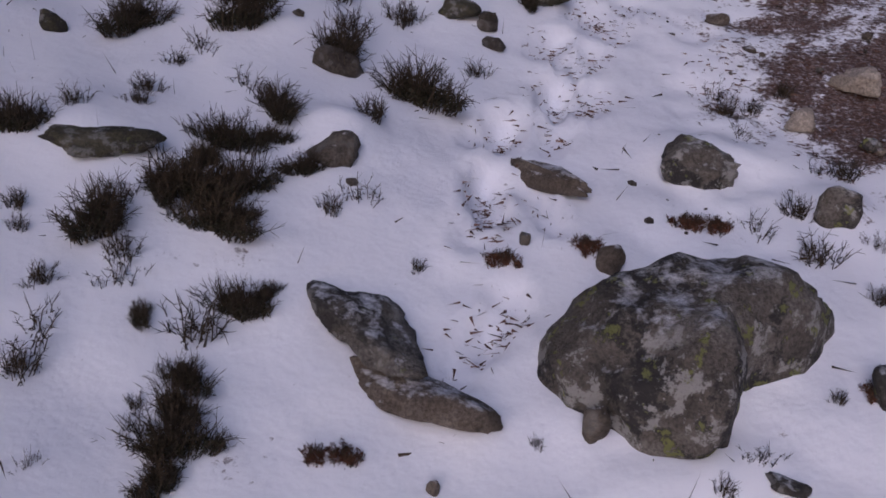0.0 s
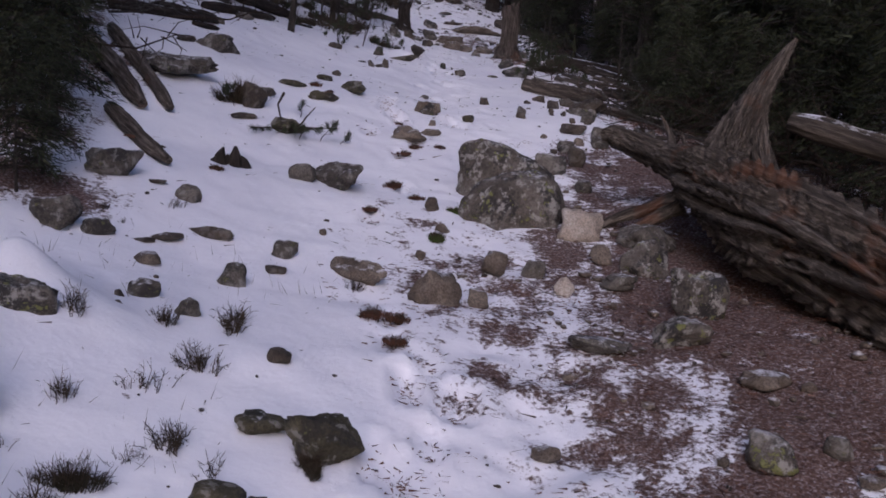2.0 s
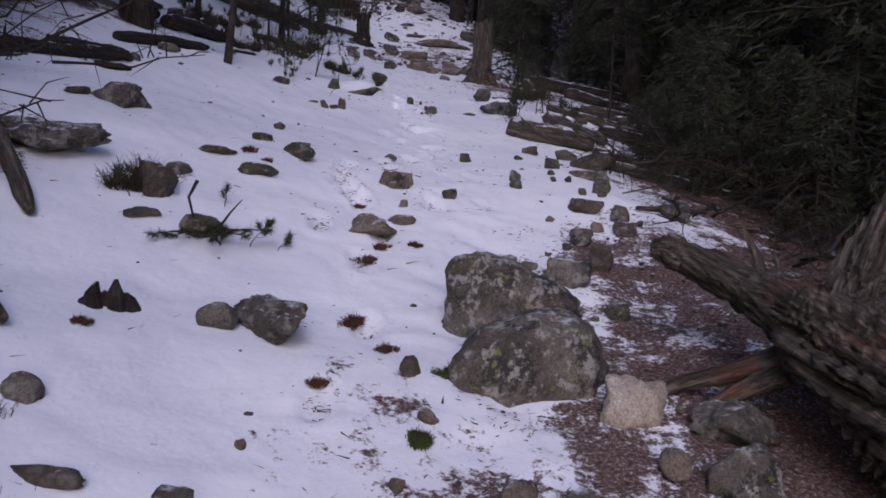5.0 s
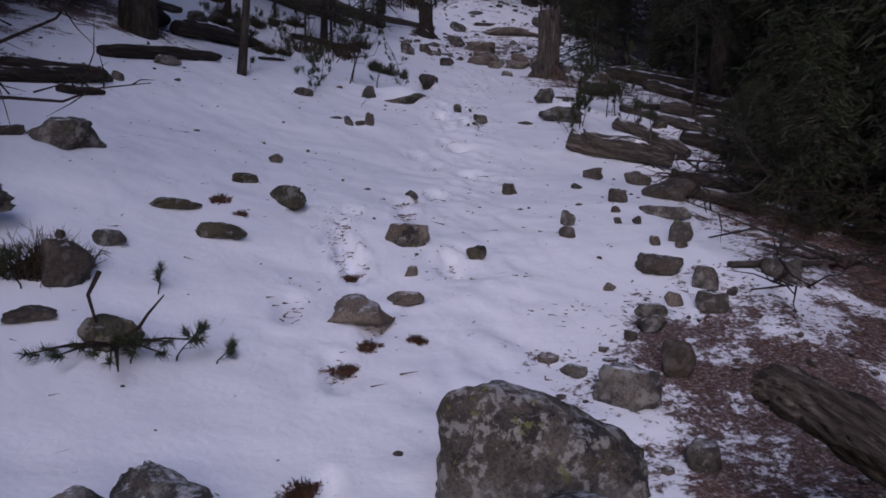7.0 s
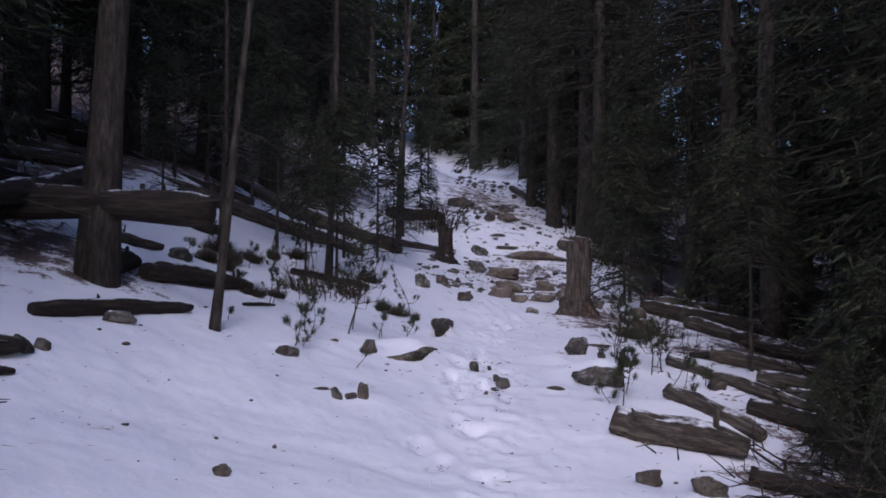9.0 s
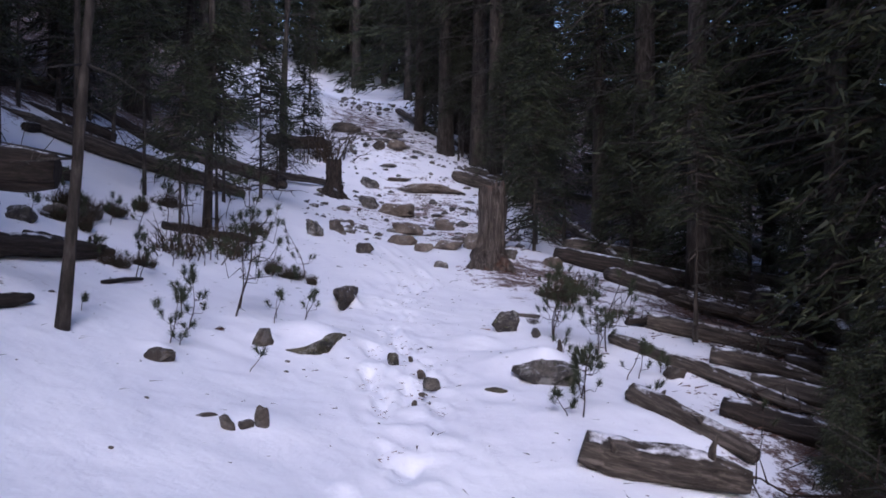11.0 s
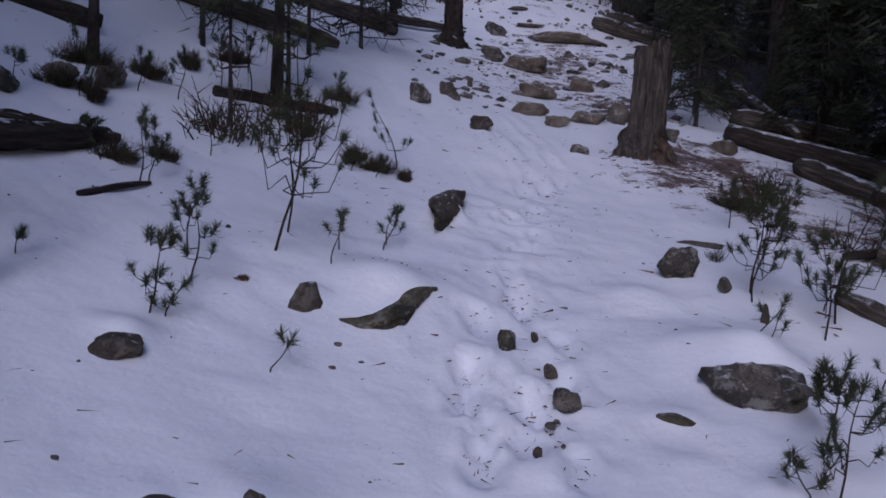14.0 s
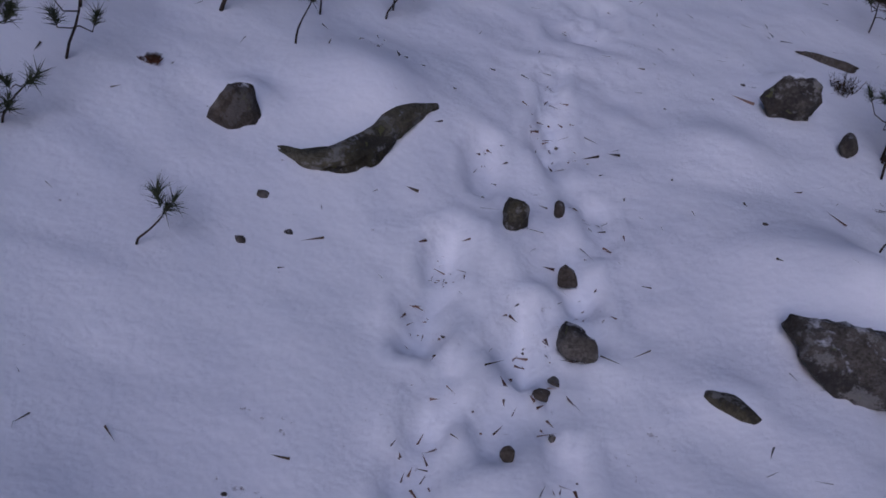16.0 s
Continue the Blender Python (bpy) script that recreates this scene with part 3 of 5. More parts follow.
def heath_clump(seed, wide, tall, kind="heath", stems=70):
    """A low dwarf shrub: many thin upright twigs set with tiny leaves, a dense dark middle."""
    rng = np.random.default_rng(seed)
    e = base("heath_shrub", 0, 0, -300)
    tw, lf = Soup(), Soup()
    for i in range(stems):
        a, q = rng.uniform(0, 2 * np.pi), math.sqrt(rng.uniform(0, 1))
        c = np.array([math.cos(a) * 1.25, math.sin(a) * 0.8, 0]) * q * wide * 0.36 * (1 + 0.45 * math.sin(2 * a + seed) + 0.3 * math.sin(3 * a + 2 * seed))
        ln = tall * rng.uniform(0.45, 1.1) * (1.05 - 0.45 * q)
        d = unit(np.array([c[0] * 1.3 / wide, c[1] * 1.3 / wide, 1.0]) + rng.normal(size=3) * 0.42)
        m = c + d * ln * 0.55
        t = m + unit(d + rng.normal(size=3) * 0.35) * ln * 0.45
        tw.tube([c - (0, 0, 0.02), m, t], [0.0019, 0.0013, 0.0005], 3, caps=False)
        for b in range(3):
            f = m + (t - m) * rng.uniform(-0.5, 0.6)
            tw.tube([f, f + unit(d + rng.normal(size=3) * 0.9) * ln * 0.3], [0.0011, 0.0004], 3, caps=False)
        n = 6 if kind == "heather" else 18
        w = rng.uniform(0.0, 0.45, n)
        roots = c + (t - c) * w[:, None] + rng.normal(size=(n, 3)) * 0.006
        lf.blades(roots, unit(rng.normal(size=(n, 3)) + (0, 0, 0.4)), rng.uniform(0.006, 0.016, n), 0.0045, rng)
    tagged(tw.make("twig_spray", "heather", e), kind="stuff")
    tagged(lf.make("foliage", kind, e, smooth=False), kind="stuff")
    words = "dark green dwarf heath shrub poking through snow" if kind == "heath" else "sparse dry heath twigs poking through snow"
    return tagged(e, words, "shrub", "heath shrubs")


def place_copies(models, spots, rng, size=(0.8, 1.2), dz=0.0):
    """Sets the models out on the spots; the first use of each is the model itself."""
    used = set()
    for i, (x, y, *more) in enumerate(spots):
        k = i % len(models) if len(more) < 2 else more[1]
        s = (more[0] if more else 1.0) * rng.uniform(*size)
        m = pose(x, y, zat(x, y) + dz, 0, 0, rng.uniform(0, 360)) @ Matrix.Scale(s, 4)
        if k in used:
            o = copy_thing(models[k], Matrix.Identity(4))
            o.matrix_basis = m
        else:
            models[k].matrix_basis = m
            used.add(k)
    for k, m in enumerate(models):
        if k not in used:
            for o in (*m.children_recursive, m):
                bpy.data.objects.remove(o)


def tread(x, y, heading):
    PRINTS.append((x, y, heading))


# boot prints up the trail
tread(0.23, 2.22, 5)
tread(0.25, 2.08, -36)
tread(0.46, 2.79, -9)
tread(0.45, 2.57, -18)
tread(0.72, 3.36, -17)
tread(0.59, 3.10, -15)
tread(0.26, 2.55, -31)
tread(0.27, 1.77, -15)
tread(0.20, 1.66, -21)
tread(0.38, 2.19, 17)
tread(0.25, 2.25, -11)
tread(0.32, 2.59, -16)
tread(0.47, 2.85, -16)
tread(0.57, 2.80, -19)
tread(0.45, 3.16, -22)
tread(0.65, 3.41, -17)
tread(0.59, 3.50, -9)
tread(0.89, 3.82, -15)
tread(0.77, 3.93, -4)
tread(0.77, 3.57, -15)
tread(0.49, 3.15, -13)
tread(0.45, 2.81, 1)
tread(0.78, 3.90, -8)
tread(0.95, 3.81, -18)
tread(0.83, 4.50, -15)
tread(0.78, 4.24, -8)
tread(0.87, 4.09, 4)
tread(0.94, 5.63, -15)
tread(1.23, 6.25, -15)
tread(1.33, 6.88, -4)
tread(1.51, 7.23, -21)
tread(1.43, 8.00, -16)
tread(1.46, 7.81, -5)
tread(1.49, 7.68, -8)
tread(1.21, 7.29, -12)
tread(1.47, 8.12, -7)
tread(1.83, 8.59, -38)
tread(1.90, 7.71, -4)
tread(2.21, 9.77, -22)
tread(2.48, 10.33, -28)
tread(2.72, 11.19, -11)
tread(2.83, 11.01, -7)
tread(2.64, 11.66, -17)
tread(2.60, 11.44, -23)
tread(2.59, 11.21, -13)
tread(2.81, 11.43, -13)
tread(2.88, 11.44, -0)
tread(2.95, 11.68, -6)
tread(2.96, 12.21, -11)
tread(2.98, 12.42, -3)
tread(3.00, 12.63, -15)
tread(3.18, 13.06, -21)
tread(3.30, 13.26, -8)
tread(3.24, 13.58, -8)
tread(3.64, 14.34, -15)
tread(3.63, 14.64, -20)
tread(3.91, 15.25, -11)
tread(3.86, 14.66, -35)
tread(3.51, 14.35, -7)
tread(3.79, 14.50, -9)
tread(3.41, 13.80, -28)
tread(3.91, 15.12, -12)
tread(3.95, 15.79, -22)
tread(4.11, 17.43, -6)
tread(4.58, 20.63, -31)
tread(2.61, 11.62, -6)
tread(2.56, 11.43, -10)
tread(2.74, 12.06, -8)
tread(2.94, 12.29, -14)
tread(2.95, 11.52, -12)
tread(2.77, 11.42, -5)
tread(2.55, 11.04, -10)
tread(3.03, 11.87, -10)
tread(2.81, 11.25, -9)
tread(1.46, 7.85, -12)
tread(1.52, 8.27, -15)
tread(2.03, 8.78, -10)
tread(1.88, 7.70, -8)
tread(1.80, 8.35, -14)
tread(1.49, 7.67, -10)
tread(2.16, 10.03, -9)
tread(2.43, 10.48, -12)
tread(2.41, 9.52, -9)
tread(0.25, 2.23, -4)
tread(0.51, 2.99, -10)
tread(0.28, 2.54, -8)


def drift(x, y, r, h):
    HUMPS.append((x, y, r, h))


# snow banked behind the stones
drift(-0.74, 3.80, 0.22, 0.13)
drift(-0.44, 4.19, 0.12, 0.11)
drift(3.71, 11.63, 0.17, 0.09)
drift(3.90, 12.87, 0.09, 0.08)
drift(2.12, 12.06, 0.06, 0.05)
drift(3.24, 11.31, 0.08, 0.02)
drift(2.88, 13.42, 0.08, 0.12)
drift(1.54, 11.52, 0.09, 0.04)
drift(0.86, 2.51, 0.12, 0.07)
drift(1.16, 2.27, 0.07, 0.06)
drift(-0.69, 2.10, 0.17, 0.04)
drift(-0.14, 2.33, 0.09, 0.05)
drift(3.16, 16.64, 0.11, 0.09)
drift(3.48, 17.04, 0.08, 0.07)
drift(3.57, 16.06, 0.09, 0.05)
drift(4.94, 17.74, 0.12, 0.08)
drift(5.17, 16.11, 0.09, 0.07)
drift(4.18, 15.39, 0.06, 0.03)
drift(4.57, 11.73, 0.08, 0.04)
drift(5.72, 13.42, 0.11, 0.06)
drift(1.07, 14.41, 0.11, 0.05)
drift(0.69, 13.61, 0.10, 0.06)
drift(1.69, 10.75, 0.05, 0.01)


# ---- bare patches and humps ----
BARE += [(2.81, 6.70, 0.55, 0.7, 0, 0.95), (-0.58, 5.36, 0.42, 0.3, 0, 1.0), (-0.90, 5.92, 0.55, 0.5, 0, 0.95), (3.1, 4.3, 1.7, 2.6, -10, 1.22), (1.8, 4.3, 1.2, 1.9, 8, 0.63), (1.75, 2.95, 0.75, 0.7, 0, 1.0), (1.3, 4.6, 0.6, 0.9, 0, 0.3), (1.6, 3.3, 0.5, 0.8, 20, 0.5), (1.9, 2.5, 0.65, 0.7, 0, 0.68), (2.2, 2.9, 0.8, 0.9, 20, 0.58), (2.9, 6.3, 0.9, 1.0, 0, 0.8)]
BARE += [(1.2, 5.6, 0.4, 0.9, 0, 0.2), (0.95, 4.4, 0.35, 0.6, 0, 0.15), (5.2, 15.3, 0.9, 1.6, -20, 0.7), (6.2, 22.0, 1.1, 0.8, 0, 0.55), (7.0, 30.0, 1.6, 7.0, -8, 0.62), (5.6, 21.5, 1.6, 4.0, -10, 0.42), (5.5, 18.2, 0.9, 1.5, -15, 0.55), (5.2, 13.8, 0.7, 1.2, 0, 0.5), (-0.7, 7.2, 0.6, 1.2, -20, 0.75), (-0.8, 5.4, 0.4, 0.6, 0, 0.65), (4.3, 8.6, 0.9, 2.0, -15, 1.1)]
BARE += [(5.0, 10.6, 0.8, 1.6, -25, 0.9), (3.8, 6.6, 0.8, 1.2, 0, 1.0), (-1.2, 8.7, 0.8, 1.5, 0, 1.0), (-0.90, 6.77, 0.6, 1.0, 0, 0.9), (-0.2, 12.3, 1.0, 1.0, 0, 0.85)]
HUMPS += [(2.42, 12.22, 0.16, 0.05), (-0.75, 3.75, 0.32, 0.14), (-0.35, 4.1, 0.22, 0.10), (1.95, 10.75, 0.16, 0.05), (3.55, 11.75, 0.22, 0.06), (-0.5, 3.0, 0.3, 0.08), (2.45, 12.34, 0.3, 0.06), (3.5, 12.4, 0.15, 0.05)]
ground_sheet()


# ---- stones: x, y, width, depth, height, turn, kind, seed ----
rock(0.25, 3.20, 0.08, 0.07, 0.03, -2, "brown", 111)
rock(0.14, 1.31, 0.03, 0.02, 0.03, 0, "tan", 113)
rock(0.25, 3.24, 0.08, 0.07, 0.04, -3, "brown", 115)
rock(1.45, 2.54, 0.11, 0.09, 0.07, -32, "granite", 117)
rock(1.45, 2.98, 0.18, 0.14, 0.08, -27, "white", 118, sharp=16.0)
rock(1.36, 2.60, 0.06, 0.05, 0.03, -30, "granite", 119)
rock(-0.14, 4.30, 0.04, 0.03, 0.04, 4, "brown", 120)
rock(0.37, 3.99, 0.08, 0.07, 0.04, -4, "brown", 121)
rock(1.11, 3.49, 0.10, 0.08, 0.04, -17, "tan", 122)
rock(1.74, 3.35, 0.15, 0.12, 0.09, -28, "granite", 123)
rock(1.99, 3.80, 0.18, 0.14, 0.05, -29, "tan", 125)
rock(1.98, 3.35, 0.09, 0.08, 0.06, -32, "mottled", 126)
rock(1.92, 4.83, 0.18, 0.14, 0.06, -25, "mottled", 138)
rock(-0.14, 4.21, 0.05, 0.04, 0.04, 6, "brown", 150)
rock(-0.63, 6.00, 0.22, 0.17, 0.07, 10, "mottled", 171)
rock(0.68, 5.36, 0.04, 0.03, 0.03, -6, "tan", 176)
rock(2.48, 8.01, 0.08, 0.07, 0.06, -20, "brown", 179)
rock(2.79, 8.20, 0.04, 0.03, 0.03, -23, "brown", 189)
rock(0.55, 11.02, 0.22, 0.18, 0.06, 8, "mottled", 200)
rock(0.25, 10.10, 0.13, 0.10, 0.08, 13, "brown", 201)
rock(0.33, 10.22, 0.08, 0.06, 0.06, 12, "brown", 202)
rock(0.66, 10.67, 0.05, 0.04, 0.02, 7, "brown", 203)
rock(4.29, 17.18, 0.39, 0.31, 0.11, -14, "tan", 208)
rock(5.15, 16.07, 0.17, 0.14, 0.13, -21, "mottled", 213)
rock(4.90, 21.60, 0.31, 0.25, 0.19, -12, "mottled", 215)
rock(4.54, 11.69, 0.17, 0.14, 0.08, -32, "brown", 220)
rock(5.66, 13.32, 0.22, 0.18, 0.12, -33, "granite", 221)
rock(3.95, 18.35, 0.06, 0.05, 0.07, -11, "brown", 224)
rock(0.87, 14.14, 0.20, 0.16, 0.09, 8, "mottled", 226)
rock(1.08, 14.32, 0.22, 0.18, 0.10, 7, "mottled", 227)
rock(0.70, 13.50, 0.20, 0.16, 0.11, 11, "mottled", 228)
rock(1.70, 10.72, 0.10, 0.05, 0.02, 4, "brown", 229)
rock(3.96, 12.13, 0.04, 0.03, 0.09, -31, "brown", 230)
rock(2.85, 11.31, 0.03, 0.03, 0.01, -17, "brown", 233)
# larger and oddly shaped ones
rock(1.78, 10.62, 0.06, 0.05, 0.07, 2, "brown", 250, lean=20.0)
rock(1.93, 10.65, 0.07, 0.06, 0.13, -2, "brown", 251, lean=-12.0)
rock(1.87, 10.65, 0.08, 0.07, 0.05, -0, "brown", 252)
rock(0.29, 3.60, 0.18, 0.14, 0.05, -3, "moss", 253)
rock(0.44, 3.47, 0.23, 0.18, 0.13, -6, "moss", 254)

# stones up the trail
rock(-0.03, 1.67, 0.41, 0.20, 0.08, -58, "mottled", 401, facets=16)
rock(0.11, 1.50, 0.40, 0.14, 0.06, -26, "tan", 402, facets=16)
rock(-0.67, 2.02, 0.30, 0.18, 0.05, 13, "moss", 403)
rock(-0.18, 2.66, 0.16, 0.12, 0.08, 2, "brown", 404)
rock(-0.13, 2.20, 0.16, 0.11, 0.07, 9, "brown", 405)
rock(0.40, 2.31, 0.28, 0.08, 0.05, -45, "tan", 406, facets=16)
rock(0.82, 2.37, 0.21, 0.15, 0.11, -15, "granite", 407)
rock(1.14, 2.21, 0.12, 0.10, 0.10, -29, "granite", 408)
rock(1.05, 1.58, 0.07, 0.10, 0.06, -29, "mottled", 409)
rock(1.20, 2.73, 0.09, 0.07, 0.06, -21, "white", 410, sharp=6.0)
rock(0.33, 2.02, 0.03, 0.03, 0.03, -11, "brown", 411)
rock(0.44, 1.45, 0.06, 0.05, 0.06, -9, "brown", 412)
rock(0.28, 3.07, 0.09, 0.07, 0.04, -9, "brown", 413)
rock(-0.96, 2.54, 0.08, 0.06, 0.06, 20, "moss", 414)
rock(0.53, 1.95, 0.07, 0.05, 0.06, -11, "tan", 415)
rock(0.79, 1.34, 0.09, 0.06, 0.02, -26, "mottled", 416)
rock(0.15, 3.25, 0.16, 0.11, 0.06, 0, "moss", 417)
rock(1.99, 5.46, 0.24, 0.17, 0.14, -21, "white", 418, sharp=6.0)
rock(2.23, 5.30, 0.31, 0.22, 0.11, -23, "mottled", 419)
rock(2.11, 5.00, 0.22, 0.16, 0.15, -33, "granite", 420)
rock(2.11, 4.49, 0.24, 0.21, 0.19, -32, "granite", 421)
rock(1.88, 4.19, 0.23, 0.17, 0.11, -31, "granite", 422)
rock(1.53, 4.14, 0.23, 0.17, 0.05, -31, "mottled", 423)
rock(1.95, 5.12, 0.12, 0.08, 0.08, -33, "tan", 424)
rock(1.06, 4.71, 0.22, 0.16, 0.13, -7, "tan", 425)
rock(0.78, 4.90, 0.37, 0.11, 0.09, -57, "tan", 426, facets=16)
rock(1.22, 4.68, 0.09, 0.08, 0.07, -20, "tan", 427)
rock(1.40, 5.01, 0.12, 0.09, 0.09, -21, "tan", 428)
rock(1.57, 4.98, 0.11, 0.08, 0.07, -16, "mottled", 429)
rock(1.64, 4.79, 0.09, 0.07, 0.07, -23, "white", 430, sharp=6.0)
rock(1.29, 5.79, 0.08, 0.06, 0.07, -14, "tan", 431)
rock(1.09, 5.15, 0.05, 0.04, 0.04, -9, "tan", 432)
rock(1.27, 5.50, 0.07, 0.05, 0.04, -20, "tan", 433)
rock(0.19, 5.16, 0.30, 0.08, 0.05, -28, "brown", 434, facets=16)
rock(0.48, 5.07, 0.11, 0.08, 0.07, 1, "mottled", 435)
rock(0.42, 4.88, 0.10, 0.07, 0.03, -2, "brown", 436)
rock(0.25, 4.71, 0.11, 0.09, 0.09, -2, "mottled", 437)
rock(-0.05, 4.40, 0.13, 0.09, 0.07, 13, "mottled", 438)
rock(0.09, 4.29, 0.09, 0.06, 0.06, 14, "mottled", 439)
rock(-0.06, 4.81, 0.12, 0.09, 0.04, 5, "tan", 440)
rock(-0.00, 5.07, 0.13, 0.09, 0.03, 9, "brown", 441)
rock(-0.08, 5.01, 0.10, 0.05, 0.02, 6, "brown", 442)
rock(-0.26, 4.99, 0.13, 0.09, 0.06, 11, "mottled", 443)
rock(-0.42, 4.99, 0.20, 0.15, 0.12, 13, "mottled", 444)
rock(0.09, 5.54, 0.13, 0.09, 0.07, 1, "mottled", 445)
rock(-0.27, 5.65, 0.30, 0.22, 0.12, 11, "mottled", 446)
rock(0.84, 6.15, 0.53, 0.18, 0.12, -68, "mottled", 447, facets=16)
rock(0.65, 6.12, 0.15, 0.10, 0.10, -1, "mottled", 448)
rock(1.45, 7.23, 0.23, 0.16, 0.09, -9, "tan", 449)
rock(1.65, 7.39, 0.16, 0.12, 0.04, -9, "tan", 450)
rock(1.74, 7.93, 0.18, 0.13, 0.09, -14, "tan", 451)
rock(0.46, 7.28, 0.19, 0.14, 0.15, 3, "brown", 452)
rock(0.38, 7.04, 0.18, 0.13, 0.03, 6, "brown", 453)
rock(0.64, 6.95, 0.19, 0.14, 0.08, -8, "moss", 454)
rock(2.29, 6.28, 0.12, 0.09, 0.07, -19, "mottled", 455)
rock(2.53, 7.18, 0.12, 0.09, 0.06, -24, "mottled", 456)
rock(-0.06, 5.66, 0.09, 0.05, 0.02, 7, "brown", 457)
rock(2.00, 7.77, 0.08, 0.06, 0.05, -20, "moss", 458)
rock(0.26, 8.60, 0.35, 0.25, 0.12, 14, "mottled", 459)
rock(-0.06, 7.63, 0.60, 0.43, 0.12, 2, "mottled", 460)
rock(0.04, 8.55, 0.14, 0.10, 0.04, 9, "brown", 461)
rock(1.74, 7.93, 0.19, 0.13, 0.08, -12, "granite", 462)
rock(2.01, 7.79, 0.08, 0.06, 0.05, -12, "moss", 463)
rock(1.70, 7.60, 0.05, 0.03, 0.04, -10, "tan", 464)
rock(1.07, 8.58, 0.12, 0.09, 0.04, 3, "moss", 465)
rock(1.24, 9.11, 0.08, 0.06, 0.05, -5, "brown", 466)
rock(1.90, 8.72, 0.28, 0.05, 0.03, -89, "brown", 467, facets=16)
rock(2.85, 7.38, 0.12, 0.09, 0.09, -32, "mottled", 468)
rock(2.78, 7.20, 0.12, 0.08, 0.08, -25, "mottled", 469)
rock(2.49, 7.07, 0.12, 0.09, 0.05, -21, "mottled", 470)
rock(2.10, 6.82, 0.10, 0.07, 0.04, -19, "mottled", 471)
rock(2.66, 7.28, 0.07, 0.05, 0.05, -20, "tan", 472)
rock(3.27, 7.53, 0.19, 0.14, 0.09, -36, "mottled", 473)
rock(2.95, 8.62, 0.10, 0.07, 0.07, -17, "brown", 474)
rock(2.47, 9.02, 0.10, 0.07, 0.06, -20, "brown", 475)
rock(2.57, 8.26, 0.08, 0.06, 0.07, -12, "mottled", 476)
rock(3.11, 9.44, 0.12, 0.09, 0.07, -19, "brown", 477)
rock(3.33, 9.31, 0.18, 0.13, 0.08, -21, "brown", 478)
rock(3.37, 8.86, 0.33, 0.24, 0.12, -18, "brown", 479)
rock(3.10, 8.34, 0.40, 0.11, 0.07, -46, "mottled", 480, facets=16)
rock(2.95, 7.87, 0.12, 0.09, 0.10, -22, "mottled", 481)
rock(2.82, 7.84, 0.05, 0.04, 0.04, -20, "tan", 482)
rock(2.92, 7.79, 0.06, 0.04, 0.04, -32, "brown", 483)
rock(2.88, 8.18, 0.05, 0.04, 0.04, -25, "brown", 484)
rock(2.87, 8.43, 0.05, 0.03, 0.04, -28, "brown", 485)
rock(2.86, 9.02, 0.07, 0.05, 0.03, -24, "brown", 486)
rock(0.57, 7.63, 0.13, 0.10, 0.05, 5, "mottled", 487)
rock(0.40, 7.62, 0.04, 0.03, 0.03, 17, "brown", 488)
rock(2.37, 7.00, 0.06, 0.04, 0.03, -28, "brown", 489)
rock(2.25, 6.93, 0.04, 0.03, 0.02, -24, "tan", 490)
rock(2.92, 7.30, 0.05, 0.03, 0.03, -29, "brown", 491)
rock(2.46, 7.43, 0.05, 0.03, 0.03, -17, "tan", 492)
rock(1.54, 11.39, 0.18, 0.13, 0.06, 15, "brown", 493)
rock(2.10, 11.97, 0.13, 0.10, 0.10, 1, "brown", 494)
rock(2.81, 11.81, 0.08, 0.08, 0.07, -18, "moss", 495)
rock(3.81, 12.67, 0.19, 0.13, 0.14, -23, "mottled", 496)
rock(3.56, 11.41, 0.36, 0.26, 0.13, -26, "mottled", 497)
rock(2.89, 13.52, 1.02, 0.16, 0.14, -107, "brown", 498, facets=16)
rock(3.18, 16.61, 0.20, 0.30, 0.16, -15, "granite", 499)
rock(3.52, 17.15, 0.17, 0.24, 0.14, -8, "brown", 500)
rock(3.55, 15.92, 0.20, 0.14, 0.10, -14, "brown", 501)
rock(5.30, 21.23, 0.66, 0.48, 0.19, -13, "tan", 502)
rock(4.72, 18.74, 0.45, 0.33, 0.15, -12, "tan", 503)
rock(5.71, 20.22, 0.33, 0.24, 0.19, -15, "tan", 504)
rock(4.32, 16.54, 0.25, 0.18, 0.11, -15, "tan", 505)
rock(4.75, 16.97, 0.35, 0.26, 0.10, -17, "tan", 506)
rock(5.04, 16.98, 0.22, 0.33, 0.18, -23, "tan", 507)
rock(4.21, 15.47, 0.14, 0.10, 0.08, -17, "granite", 508)
rock(5.35, 23.48, 0.33, 0.24, 0.22, -18, "mottled", 509)
rock(5.96, 23.83, 0.49, 0.33, 0.07, -15, "tan", 510)
rock(6.30, 23.17, 1.21, 0.60, 0.16, -16, "tan", 511)
rock(5.94, 24.55, 0.32, 0.23, 0.05, -10, "mottled", 512)
rock(6.04, 25.68, 0.25, 0.18, 0.17, -15, "brown", 513)
rock(6.45, 25.80, 0.41, 0.30, 0.19, -21, "tan", 514)
rock(7.15, 28.74, 0.40, 0.29, 0.14, -14, "mottled", 515)
rock(6.00, 28.92, 0.73, 0.53, 0.22, -15, "brown", 516)
rock(5.66, 16.08, 0.24, 0.17, 0.13, -21, "tan", 517)
rock(6.42, 16.61, 0.20, 0.14, 0.12, -28, "tan", 518)
rock(2.93, 11.90, 0.03, 0.05, 0.03, -17, "brown", 519)
rock(2.92, 11.65, 0.05, 0.04, 0.04, -11, "brown", 520)
rock(2.90, 11.40, 0.10, 0.07, 0.06, -20, "mottled", 521)
rock(3.21, 11.28, 0.15, 0.07, 0.03, -31, "moss", 522)
rock(2.81, 11.24, 0.04, 0.03, 0.02, -19, "brown", 523)
rock(3.94, 12.45, 0.07, 0.10, 0.06, -30, "mottled", 524)
